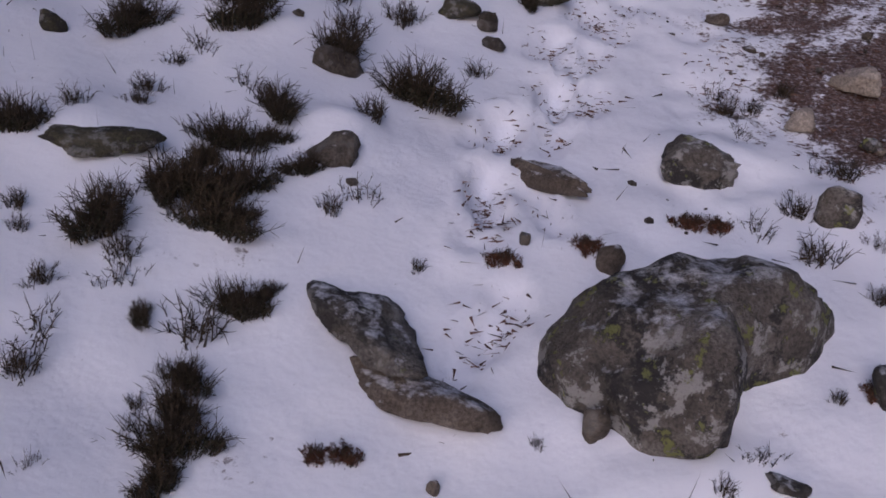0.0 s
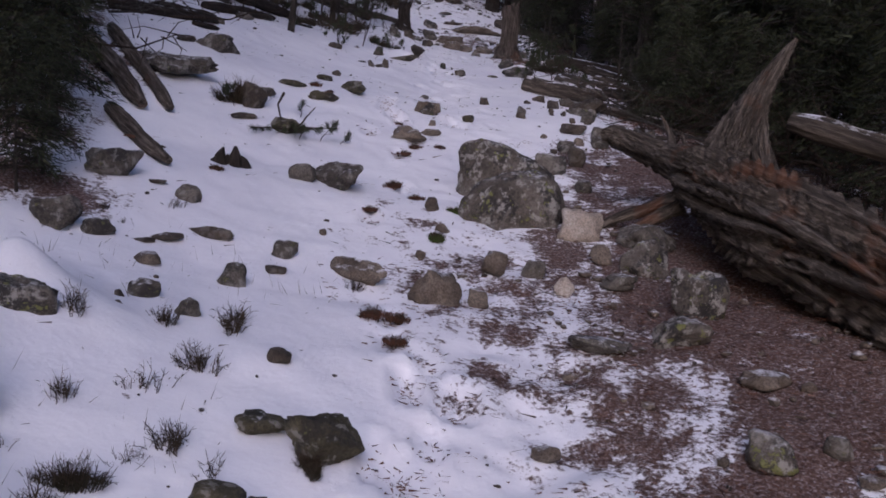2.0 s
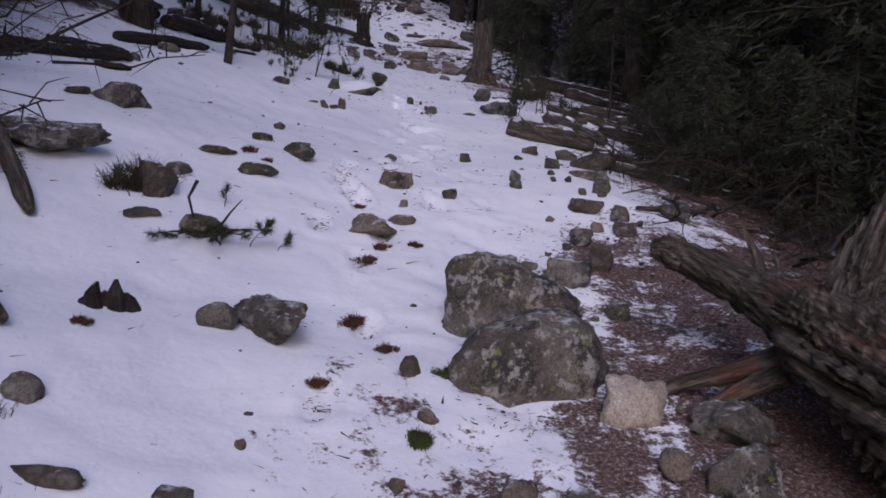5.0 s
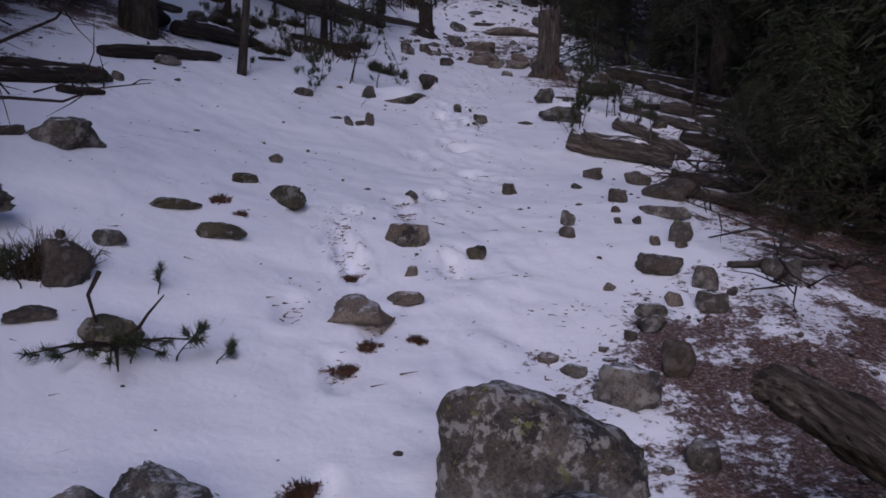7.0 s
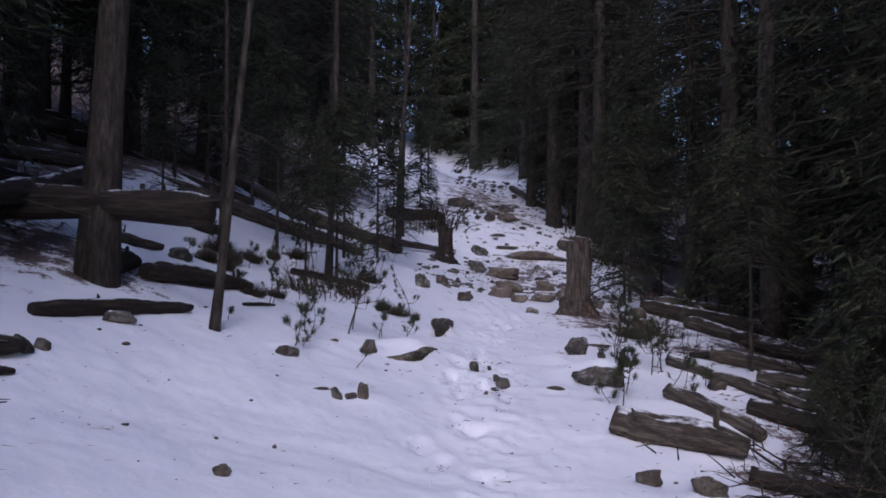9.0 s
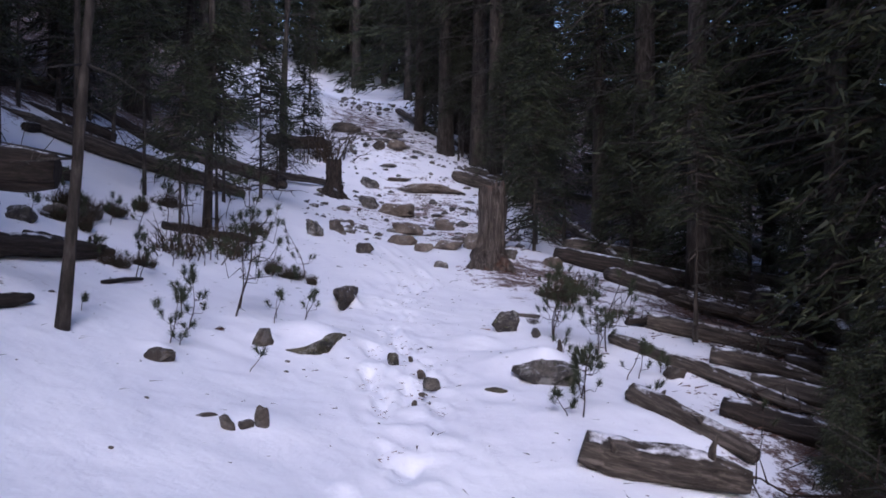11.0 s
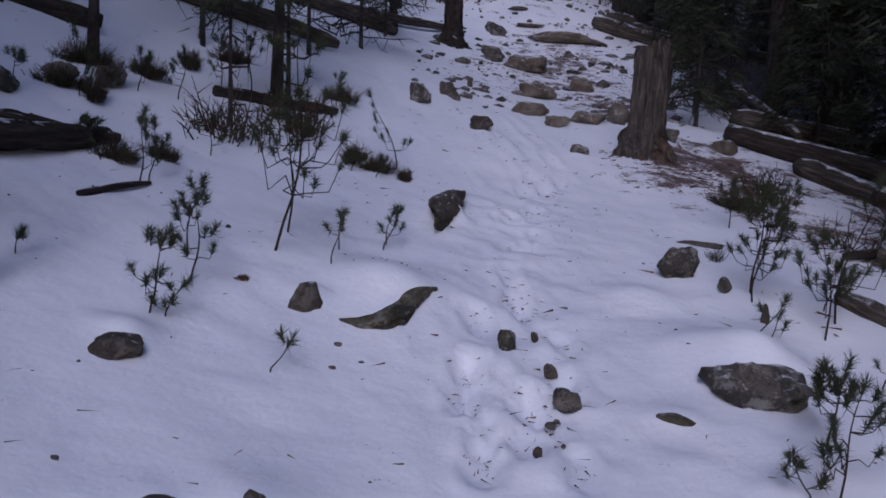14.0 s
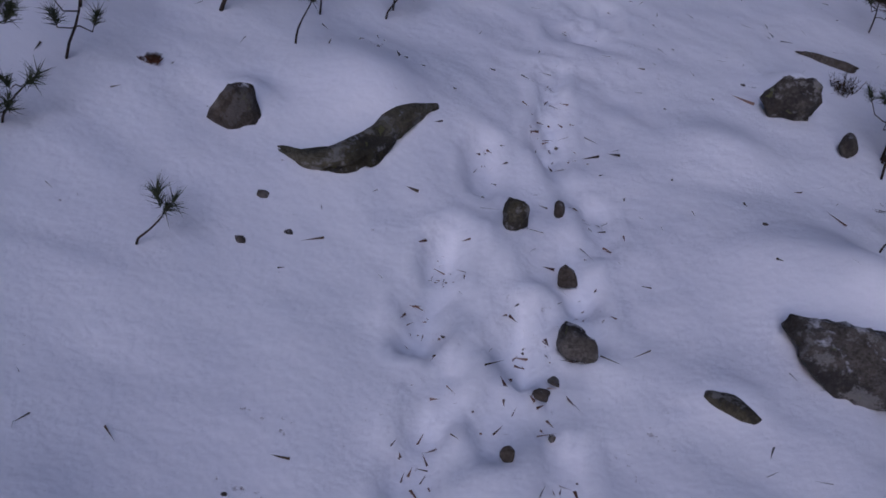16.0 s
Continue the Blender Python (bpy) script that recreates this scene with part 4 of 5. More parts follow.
rock(4.16, 13.21, 0.24, 0.05, 0.03, -26, "brown", 525, facets=16)
rock(2.72, 11.07, 0.03, 0.02, 0.03, -21, "brown", 526)
rock(0.76, 8.08, 0.24, 0.15, 0.04, 6, "moss", 527)
rock(0.94, 7.82, 0.27, 0.10, 0.06, -30, "moss", 528, facets=16)
rock(1.26, 8.35, 0.31, 0.12, 0.09, -66, "moss", 529, facets=16)
rock(2.72, 7.58, 0.21, 0.15, 0.07, -19, "brown", 530)
rock(2.46, 6.77, 0.13, 0.15, 0.11, -26, "brown", 531)
rock(2.23, 6.60, 0.24, 0.17, 0.12, -20, "mottled", 532)
rock(-0.58, 3.42, 0.37, 0.26, 0.19, 20, "granite", 533)
rock(-0.41, 3.96, 0.27, 0.20, 0.18, 14, "granite", 534)

# ---- fallen logs: from, to, radius ----
fallen_log(3.87, 11.01, 4.13, 10.28, 0.070, "log", 600)
fallen_log(3.20, 10.24, 3.87, 9.95, 0.103, "log", 601)
fallen_log(4.47, 12.41, 5.01, 11.06, 0.054, "log", 602)
fallen_log(5.10, 12.21, 5.64, 11.72, 0.074, "log", 603)
fallen_log(5.73, 12.31, 6.08, 12.04, 0.056, "log", 604)
fallen_log(6.07, 15.66, 6.66, 13.84, 0.091, "log", 605)
fallen_log(7.32, 14.86, 7.02, 13.21, 0.134, "log", 606)
fallen_log(7.05, 24.03, 8.41, 22.30, 0.131, "log", 607)
fallen_log(8.20, 21.77, 7.16, 17.68, 0.081, "log", 608)
fallen_log(5.05, 13.31, 5.84, 13.67, 0.031, "wet", 609)
fallen_log(10.93, 23.22, 10.37, 17.36, 0.164, "log", 610)
fallen_log(0.76, 12.99, 1.27, 13.31, 0.055, "wet", 611)
fallen_log(1.65, 14.89, 2.42, 15.29, 0.047, "wet", 612)
fallen_log(3.77, 25.30, 5.08, 25.59, 0.143, "wet", 613)
fallen_log(1.23, 12.52, 1.46, 12.91, 0.017, "wet", 614)
fallen_log(0.20, 10.63, 0.91, 11.73, 0.050, "wet", 615)
fallen_log(0.55, 12.23, 1.25, 13.32, 0.073, "wet", 616)
fallen_log(0.21, 13.17, 0.55, 13.54, 0.054, "log", 617)
fallen_log(-0.19, 9.67, 0.27, 10.04, 0.064, "wet", 618)
fallen_log(0.09, 9.55, 0.31, 9.80, 0.026, "wet", 619)
fallen_log(0.32, 11.90, 0.49, 12.41, 0.092, "wet", 620)
fallen_log(-0.44, 8.22, -0.04, 6.78, 0.048, "deadwood", 621)
fallen_log(-0.60, 7.65, -0.16, 6.69, 0.067, "deadwood", 622)
fallen_log(-0.35, 6.52, -0.01, 5.88, 0.048, "deadwood", 623)
fallen_log(-0.51, 9.11, 0.25, 10.00, 0.058, "wet", 624)
fallen_log(2.92, 21.55, 4.58, 23.06, 0.073, "log", 625)
fallen_log(0.43, 16.29, 1.53, 21.01, 0.058, "wet", 626)
fallen_log(1.37, 23.53, 2.25, 27.59, .08, "log", 286)
fallen_log(-0.54, 18.73, 0.14, 21.06, .08, "log", 287)
fallen_log(-0.07, 17.99, 0.72, 20.00, .1, "log", 288)
fallen_log(7.71, 24.04, 8.50, 22.27, .1, "log", 289)
fallen_log(8.44, 33.57, 8.91, 29.01, .09, "log", 290)
fallen_log(3.03, 7.55, 3.56, 7.73, .02, "log", 294)

# the three-cornered boulder and the pair of boulders beside the trail
round_boulder(0.65, 1.60, (0.15, 0.43, 0.34, 0.24, 0.22, 0.31, 0.31, 0.23, 0.22, 0.23, 0.13, 0.08), 0.19, (0.3, 0.3), "granite", 239, 2.8, "large three-cornered granite boulder blotched with black and yellow-green lichen")
round_boulder(1.71, 5.76, (0.29, 0.24, 0.21, 0.2, 0.22, 0.27, 0.29, 0.23, 0.16, 0.14, 0.17, 0.23), 0.24, (0.25, 0.1), "granite", 242, 2.5, "large rounded granite boulder with frost-grey lichen beside the trail")
round_boulder(1.82, 6.24, (0.30, 0.22, 0.17, 0.16, 0.18, 0.24, 0.31, 0.22, 0.15, 0.15, 0.2, 0.27), 0.25, (-0.5, 0.0), "granite", 301, 2.8, "large slanting granite boulder leaning behind another")


# a curved rim of rock showing below a bank of snow
def rock_rim(path, radii, seed):
    q = Soup()
    gnarled(q, path, radii, seed, sides=30, ridges=5, depth=0.22, twist=0.4, steps=44)
    return tagged(q.make("rock", "moss"), "curved dark mossy rock rim below a snow bank", "rock", "stones along the trail")


rock_rim([(px, py, zat(px, py) + dz) for px, py, dz in ((2.21, 11.90, -0.01), (2.29, 11.86, 0), (2.36, 11.88, 0.005), (2.44, 11.97, 0.005), (2.52, 12.10, 0), (2.61, 12.20, 0))],
         [0.012, 0.035, 0.045, 0.04, 0.032, 0.008], 77)


# ---- the great dead trunk beside the trail ----
def dead_trunk():
    e = base("dead_tree", 2.5, 5.2, zat(2.5, 5.2))
    o = np.array(e.matrix_basis.translation)

    def limb(name, path, radii, seed, label="", **kw):
        q = Soup()
        gnarled(q, np.asarray(path, float) - o, radii, seed, **kw)
        ob = align(q.make(name, "deadwood", e, label=label), np.subtract(path[-1], path[0]))
        return ob
    limb("trunk", [(2.43, 5.34, 1.86), (2.46, 5.20, 1.80), (2.53, 4.82, 1.67), (2.58, 4.55, 1.57), (2.66, 4.12, 1.44), (2.77, 3.5, 1.29), (2.91, 2.7, 1.13)],
         [0.07, 0.14, 0.19, 0.20, 0.20, 0.20, 0.19], 3, depth=0.26, ridges=13, twist=2.2, steps=150, sides=96)
    limb("broken_spur", [(2.50, 5.06, 1.72), (2.57, 5.16, 1.86), (2.63, 5.20, 1.97), (2.69, 5.20, 2.12), (2.76, 5.20, 2.26), (2.85, 5.21, 2.38), (2.93, 5.22, 2.49)],
         [0.18, 0.135, 0.10, 0.068, 0.05, 0.034, 0.010], 9, depth=0.26, ridges=12, twist=1.6, sides=72, steps=96, label="splintered upright root spur bleached grey")
    limb("broken_spur", [(2.66, 4.92, 1.76), (2.70, 5.08, 1.94), (2.74, 5.16, 2.08), (2.77, 5.18, 2.18)], [0.07, 0.045, 0.028, 0.010], 23, depth=0.3, ridges=9, sides=40, steps=48)
    limb("root", [(2.54, 5.06, 1.74), (2.48, 5.36, 1.84), (2.44, 5.60, 1.89), (2.36, 5.78, 1.95), (2.29, 5.88, 1.99), (2.25, 5.92, 1.98)], [0.17, 0.10, 0.070, 0.064, 0.06, 0.028], 14, depth=0.2, ridges=9, sides=48, steps=64)
    limb("root", [(2.46, 5.26, 1.72), (2.30, 5.44, 1.62), (2.18, 5.56, 1.56), (2.08, 5.60, 1.48)], [0.05, 0.032, 0.026, 0.012], 15, sides=24, steps=32)
    limb("root", [(2.42, 5.28, 1.66), (2.28, 5.38, 1.56), (2.14, 5.42, 1.46)], [0.045, 0.028, 0.012], 16, sides=20, steps=26)
    limb("root", [(2.46, 5.52, 1.88), (2.50, 5.60, 1.99), (2.46, 5.66, 2.10)], [0.034, 0.02, 0.005], 17, sides=14, steps=18)
    limb("root", [(2.50, 5.46, 1.86), (2.56, 5.54, 1.92), (2.54, 5.58, 2.02)], [0.03, 0.018, 0.005], 18, sides=14, steps=18)
    for px, py, pz, qx, qy, qz in ((2.40, 4.7, 1.72, 2.50, 3.9, 1.50), (2.52, 4.9, 1.86, 2.68, 4.0, 1.62), (2.36, 4.8, 1.58, 2.48, 4.1, 1.38)):
        limb("splinter", [(px, py, pz), ((px + qx) / 2 - 0.02, (py + qy) / 2, (pz + qz) / 2 + 0.03), (qx, qy, qz)], [0.02, 0.03, 0.012], px * 9, depth=0.3, ridges=6, sides=16, steps=40)
    return tagged(e, "huge grey weathered dead tree trunk with splintered roots", "dead tree")


dead_trunk()
fallen_log(3.2, 5.6, 4.3, 4.2, 0.07, "log", 31, z0=2.05, z1=1.55, words="grey fallen pole leaning behind the dead tree")


# ---- stumps ----
def tall_stump(x, y, r, tall, kind, seed, words):
    rng = np.random.default_rng(seed)
    e = base("tree_stump", x, y, zat(x, y))
    q = Soup()
    gnarled(q, [(0, 0, -0.15), (0, 0, 0.0), (0.0, 0, tall * 0.12), (0.01, 0, tall * 0.3), (0.02, 0, tall * 0.7), (0.03, 0, tall)],
            [r * 2.0, r * 1.75, r * 1.3, r * 1.08, r, r * 0.93], seed, ridges=11, sides=56, depth=0.2, twist=0.3, steps=40)
    q.make("trunk", kind, e)
    for i in range(7):
        a = i * 0.9 + rng.uniform(0, 0.4)
        c = np.array([math.cos(a), math.sin(a), 0])
        k = Soup()
        k.tube([c * r * 0.72 + (0.03, 0, tall - 0.08), c * r * 0.78 + (0.03, 0, tall + rng.uniform(-0.02, 0.06))], [r * 0.32, r * 0.08], 6, 0.15, rng)
        k.make("splinter", kind, e)
    for i in range(4):
        a = i * 1.57 + rng.uniform(0, 0.6)
        c = np.array([math.cos(a), math.sin(a), 0])
        k = Soup()
        k.tube([c * r * 0.8 + (0, 0, 0.14 * tall), c * r * 1.7 + (0, 0, 0.03), c * r * 2.6 + (0, 0, -0.08)], [r * 0.4, r * 0.3, r * 0.15], 9, 0.08, rng)
        k.make("root", kind, e)
    return tagged(e, words, "tree stump")


tall_stump(4.73, 15.54, 0.124, 0.78, "stumpwood", 5, "grey weathered broken tree stump standing beside the trail")
tall_stump(4.46, 22.23, 0.12, 0.58, "wet", 6, "dark burnt stump among logs and brush")


def shard_stump(x, y):
    rng = np.random.default_rng(8)
    e = base("rotten_stump", x, y, zat(x, y))
    for i, (dx, dy, h, w) in enumerate([(-0.06, 0.0, 0.12, 0.06), (-0.015, 0.03, 0.07, 0.05), (0.05, 0.0, 0.13, 0.055), (0.10, 0.02, 0.06, 0.06), (-0.10, 0.01, 0.05, 0.05)]):
        q = Soup()
        q.tube([(dx, dy, -0.03), (dx * 0.95, dy, h * 0.5), (dx * 0.8 + 0.01, dy, h)], [w, w * 0.7, 0.008], 9, 0.2, rng)
        q.make("shard", "wet", e)
    e.matrix_basis = e.matrix_basis @ Matrix.Scale(0.74, 4)
    return tagged(e, "small dark rotten stump broken into shards in snow", "tree stump")


shard_stump(0.28, 6.19)
fallen_log(1.05, 11.67, -2.2, 12.3, 0.11, "wet", 33, z0=3.60, z1=3.75, taper=1.1, words="thick dark log propped above the ground on other trunks", snags=4)
fallen_log(0.01, 13.30, -0.30, 11.20, 0.10, "wet", 34, lift=0.35, words="dark log propped under a higher trunk", snags=3)


# ---- thin trees by the trail ----
def thin_tree(x, y, r, tall, lean, seed, words, twigs=14):
    rng = np.random.default_rng(seed)
    e = base("thin_tree", x, y, zat(x, y))
    s = np.linspace(0, 1, 14)
    p = np.stack([lean * tall * s + 0.02 * tall * np.sin(s * 6 + seed) * s, 0.01 * tall * np.sin(s * 5), tall * s - 0.1], 1)
    q = Soup()
    q.tube(p, r * (1 - 0.75 * s) + 0.4 * r * np.exp(-s * 30), 12, 0.05, rng)
    q.make("trunk", "bark", e)
    for i in range(twigs):
        j = rng.integers(2, 13)
        a = rng.uniform(0, 2 * np.pi)
        d = np.array([math.cos(a), math.sin(a), rng.uniform(-0.5, 0.2)])
        ln = rng.uniform(0.2, 0.7)
        k = Soup()
        m = p[j] + d * ln * 0.5
        t = p[j] + d * ln + rng.normal(size=3) * 0.06 + (0, 0, -0.15 * ln)
        k.tube([p[j], m, t], [r * 0.25, r * 0.16, 0.002], 5)
        for b in range(3):
            f = m + (t - m) * rng.uniform(0, 0.9)
            k.tube([f, f + rng.normal(size=3) * 0.09], [0.003, 0.001], 3)
        tagged(k.make("dead_twig", "pale_twig", e), kind="stuff")
    return tagged(e, words, "tree")


thin_tree(0.32, 11.81, 0.11, 14.0, 0.0, 13, "thick dark old spruce trunk with drooping bare branches", 60)
thin_tree(1.07, 11.50, 0.029, 6.0, 0.10, 3, "thin leaning bare young tree standing in snow")
thin_tree(6.76, 15.04, 0.11, 12.0, 0.02, 4, "straight grey bare trunk at the dark forest edge", 40)
thin_tree(3.64, 22.2, 0.05, 8.0, 0.02, 5, "thin dark trunk beside the upper trail", 26)
thin_tree(3.90, 23.79, 0.05, 9.0, 0.0, 6, "thin dark trunk beside the upper trail", 26)
thin_tree(2.02, 15.37, 0.035, 8.0, 0.01, 7, "slender dark trunk above the fallen logs", 30)
thin_tree(0.96, 14.59, 0.03, 6.0, 0.02, 8, "slender dark trunk above the fallen logs", 26)


# ---- a broken bough with green tufts by the trail ----
def broken_bough(x, y):
    rng = np.random.default_rng(12)
    e = base("broken_bough", x, y, zat(x, y))
    e.matrix_basis = e.matrix_basis @ Matrix.Scale(0.72, 4)
    for path, r in (([(-0.05, 0, 0.33), (-0.10, 0, 0.23), (-0.07, 0, 0.10), (0.0, 0, 0.02)], 0.016), ([(0.0, 0, 0.02), (0.10, 0.01, 0.08), (0.14, 0, 0.14), (0.21, 0, 0.22)], 0.015),
                    ([(0.0, 0, 0.03), (0.03, -0.2, 0.02), (0.06, -0.42, 0.0)], 0.018)):
        q = Soup()
        q.tube(path, np.linspace(r * 0.75, r * 0.2, len(path)), 8, 0.1, rng)
        q.make("branch", "twig", e)
    for tx, ty, tz in ((-0.26, -0.12, 0.03), (-0.14, -0.16, 0.05), (0.02, -0.10, 0.06), (0.16, -0.08, 0.04), (0.24, -0.16, 0.05), (0.36, -0.14, 0.05), (-0.06, -0.22, 0.03), (0.10, -0.24, 0.03), (-0.20, -0.26, 0.03), (-0.32, -0.20, 0.03), (0.22, -0.28, 0.03), (0.02, -0.34, 0.02)):
        q = Soup()
        c = np.array([tx, ty, tz])
        q.tube([(0, -0.03, 0.02), c * 0.6 + (0, 0, 0.02), c], [0.007, 0.005, 0.003], 5)
        q.make("twig", "twig", e)
        n = 110
        d = unit(c + (0, 0, 0.06))
        t = Soup()
        t.blades(c + d * rng.uniform(-0.06, 0.01, n)[:, None], unit(d * 0.7 + unit(rng.normal(size=(n, 3))) * 0.8), 0.05 * rng.uniform(0.7, 1.15, n), 0.0032, rng)
        t.make("needle_tuft", "pine", e, smooth=False)
    return tagged(e, "broken pine bough with green needle tufts in snow", "branch")


broken_bough(0.66, 6.92)


# ---- the forest ----
rng = np.random.default_rng(7)
NEAR = [conifer(1, 13, 0.13, 0.16, 1.8, 16500, 46, 0.68), conifer(2, 16, 0.15, 0.2, 1.9, 17500, 60, 0.68), conifer(3, 10, 0.10, 0.14, 1.6, 14000, 30, 0.68)]
FAR = [conifer(14, 14, 0.14, 0.12, 2.0, 3400, 10, 2.0), conifer(15, 9, 0.10, 0.05, 1.8, 3000, 6, 2.0)]
LEFT = [conifer(31, 13, 0.10, 0.42, 1.3, 9000, 60, 0.7), conifer(32, 9, 0.07, 0.36, 1.1, 8000, 46, 0.7)]
YOUNG = [conifer(21, 3.2, 0.03, 0.2, 0.62, 3400, 6, 0.6), conifer(22, 2.2, 0.022, 0.12, 0.5, 2800, 4, 0.6), conifer(23, 2.7, 0.024, 0.42, 0.5, 2200, 12, 0.6)]
for o in YOUNG:
    tagged(o, "young dark green conifer among fallen logs", "tree")
    o.name = "young_conifer"


def left_edge(y):
    return float(np.interp(y, (-20, 4.5, 7, 9, 10, 13, 16, 20, 25, 30, 45), (-3.8, -3.3, -2.2, -1.8, -1.6, -1.7, -0.4, 1.2, 3.2, 5.0, 7.5)))


def right_edge(y):
    return float(np.interp(y, (-20, 4, 6, 8, 10, 12, 15, 20, 25, 30, 45), (4.6, 4.6, 4.3, 4.6, 5.4, 6.4, 6.8, 7.4, 7.5, 8.2, 9.8)))


# spruces at y below 0 stand unseen behind the camera, added to block skylight
spots, far = [], []
tries = 0
while len(spots) < 92 and tries < 20000:
    tries += 1
    y = rng.uniform(-8, 34)
    x = left_edge(y) - rng.exponential(3.0) if rng.random() < 0.5 else right_edge(y) + rng.exponential(3.2)
    if not any((x - a) ** 2 + (y - b) ** 2 < 0.75 for a, b in spots):
        spots.append((x, y))
bank = [p for p in spots if left_edge(p[1]) - 1.2 < p[0] < left_edge(p[1]) + 0.1 and 11 < p[1] < 30]
spots = [p for p in spots if p not in bank]
place_copies(LEFT, bank, rng, (0.85, 1.2))
place_copies(NEAR, [(-0.9, 11.9, 0.8, 0), (-1.5, 6.7, 0.5, 2), (-1.9, 8.0, 0.9, 2), (-1.7, 9.4, 1.0, 2), (-2.5, 6.0, 0.9, 2), (-1.5, 10.6, 1.0, 2), (-2.6, 8.8, 1.0, 0), (-1.9, 12.2, 1.0, 2), (-2.4, 13.6, 1.0, 0), (-3.0, 11.0, 1.0, 2), (-2.0, 15.0, 1.0, 2),
                     (-1.2, 16.8, 1.0, 0), (-0.4, 18.6, 1.0, 2), (-2.8, 17.5, 1.0, 2), (0.4, 20.8, 1.0, 2), (1.4, 23.0, 1.0, 0), (2.4, 25.5, 1.0, 2), (-1.6, 20.5, 1.0, 2), (-3.6, 14.8, 1.0, 2), (-4.2, 9.6, 1.0, 0), *spots], rng, (0.8, 1.2))
# the distant ones below y 0 are unseen too, added as sky blockers
while len(far) < 190:
    y = rng.uniform(-14, 75)
    x = rng.uniform(-26, 36)
    inside = left_edge(y) - 6 < x < right_edge(y) + 6
    if y < 40 and inside or math.hypot(x, y - 4) < 9:
        continue
    far.append((x, y))
for i in range(60):
    y = rng.uniform(42, 60)
    far.append((rng.uniform(left_edge(y) - 7, right_edge(y) + 7), y))
place_copies(FAR, far, rng, (0.85, 1.3))
YOUNG_AT = []
YOUNG_AT += [(-0.53, 5.46, 0.34, 1), (-0.60, 5.22, 0.36, 1), (-0.53, 5.93, 0.3, 1), (3.78, 8.61, 0.34, 1), (3.80, 8.21, 0.4, 1), (4.09, 9.65, 0.3, 1), (4.93, 10.16, 0.5, 1), (4.56, 9.25, 0.5, 1), (4.99, 10.60, 0.34, 1), (4.44, 10.10, 0.3, 1), (0.4, 14.9, 0.7, 2), (1.5, 16.0, 0.9, 2), (2.3, 17.0, 0.7, 2), (2.9, 18.8, 1, 2), (1.2, 17.6, 1, 2), (3.4, 21.0, 0.6, 0), (1.75, 14.4, 0.55, 2), (2.1, 15.3, 0.6, 2), (-0.8, 12.4), (-1.4, 11.6)]
YOUNG_AT += [(-1.2, 13.4), (-1.0, 10.4), (0.9, 19.0), (5.4, 12.9, 0.8), (7.6, 22.8), (4.6, 26.0), (5.9, 33.0), (8.9, 30.0), (4.5, 9.5, 0.42, 1), (4.25, 8.85, 0.36, 1), (4.7, 10.1, 0.45, 1), (4.2, 8.0, 0.5, 1), (4.0, 7.3, 0.55, 1), (4.4, 7.0, 0.8, 1), (4.6, 7.8, 0.8, 0), (5.0, 9.2, 0.8, 1), (4.3, 6.2, 0.7, 1), (-0.60, 6.34, 0.42, 1), (-0.80, 6.77, 0.50, 1), (-0.62, 7.61, 0.3, 1)]
YOUNG_AT += [(-0.76, 5.98, 0.40, 1), (-0.95, 7.2, 0.62, 1), (-1.3, 8.3, 0.9, 0), (-1.5, 7.0, 1.0, 0), (-0.95, 7.9, 0.5, 1), (-0.85, 8.8, 0.45, 1), (-1.4, 9.6, 0.8, 1), (-1.1, 8.6), (-1.4, 7.6), (6.9, 14.9, 0.5, 1), (7.3, 15.8, 0.7, 1), (6.7, 13.4, 0.5, 1), (-0.4, 16.4, 0.8, 2), (0.3, 17.2, 0.9, 2), (-1.3, 15.8, 0.9, 2), (-2.0, 14.6, 0.9, 0), (-0.8, 18.0, 1.2, 0), (0.6, 18.4, 1.0, 0), (6.0, 17.5), (5.5, 10.4)]
YOUNG_AT += [(5.9, 11.4), (4.9, 8.8), (6.6, 18.9)]
place_copies(YOUNG, [*YOUNG_AT, *[(right_edge(b) + 0.3 + rng.exponential(1.6), b) for b in np.linspace(5.5, 34, 52)]], rng)


# ---- shrubs and saplings ----
CLUMPS = {
    "heath": [heath_clump(1, 0.16, 0.14, "heath", 190), heath_clump(2, 0.18, 0.16, "heath", 200), heath_clump(8, 0.17, 0.13, "heath", 170)],
    "heather": [heath_clump(3, 0.14, 0.13, "heather", 46), heath_clump(4, 0.12, 0.12, "heather", 34), heath_clump(9, 0.13, 0.11, "heather", 16)],
    "redtuft": [heath_clump(5, 0.14, 0.06, "redtuft", 90)],
    "moss_green": [heath_clump(6, 0.09, 0.05, "moss_green", 160)],
}
for o in CLUMPS["redtuft"]:
    tagged(o, "tuft of dead red-brown needles and twigs on snow", "shrub")
for o in CLUMPS["moss_green"]:
    tagged(o, "small bright green moss cushion beside the trail", "moss")
    o.name = "moss_cushion"
SIZE = {"heath": 0.17, "heather": 0.13, "redtuft": 0.14, "moss_green": 0.09}
laid = set()
count = 0


def shrub(x, y, w, kind):
    global count
    count += 1
    pick = CLUMPS[kind][count % len(CLUMPS[kind])]
    m = pose(x, y, zat(x, y), 0, 0, (count * 67) % 360) @ Matrix.Scale(w / SIZE[kind], 4)
    if pick.name in laid:
        pick = copy_thing(pick, Matrix.Identity(4))
    else:
        laid.add(pick.name)
    pick.matrix_basis = m


def sapling(x, y, tall, tufts, lean, seed):
    stand(pine_sapling(seed, tall, tufts, (lean, 0.0), 0.052 if tall < 0.5 else 0.07), x, y)


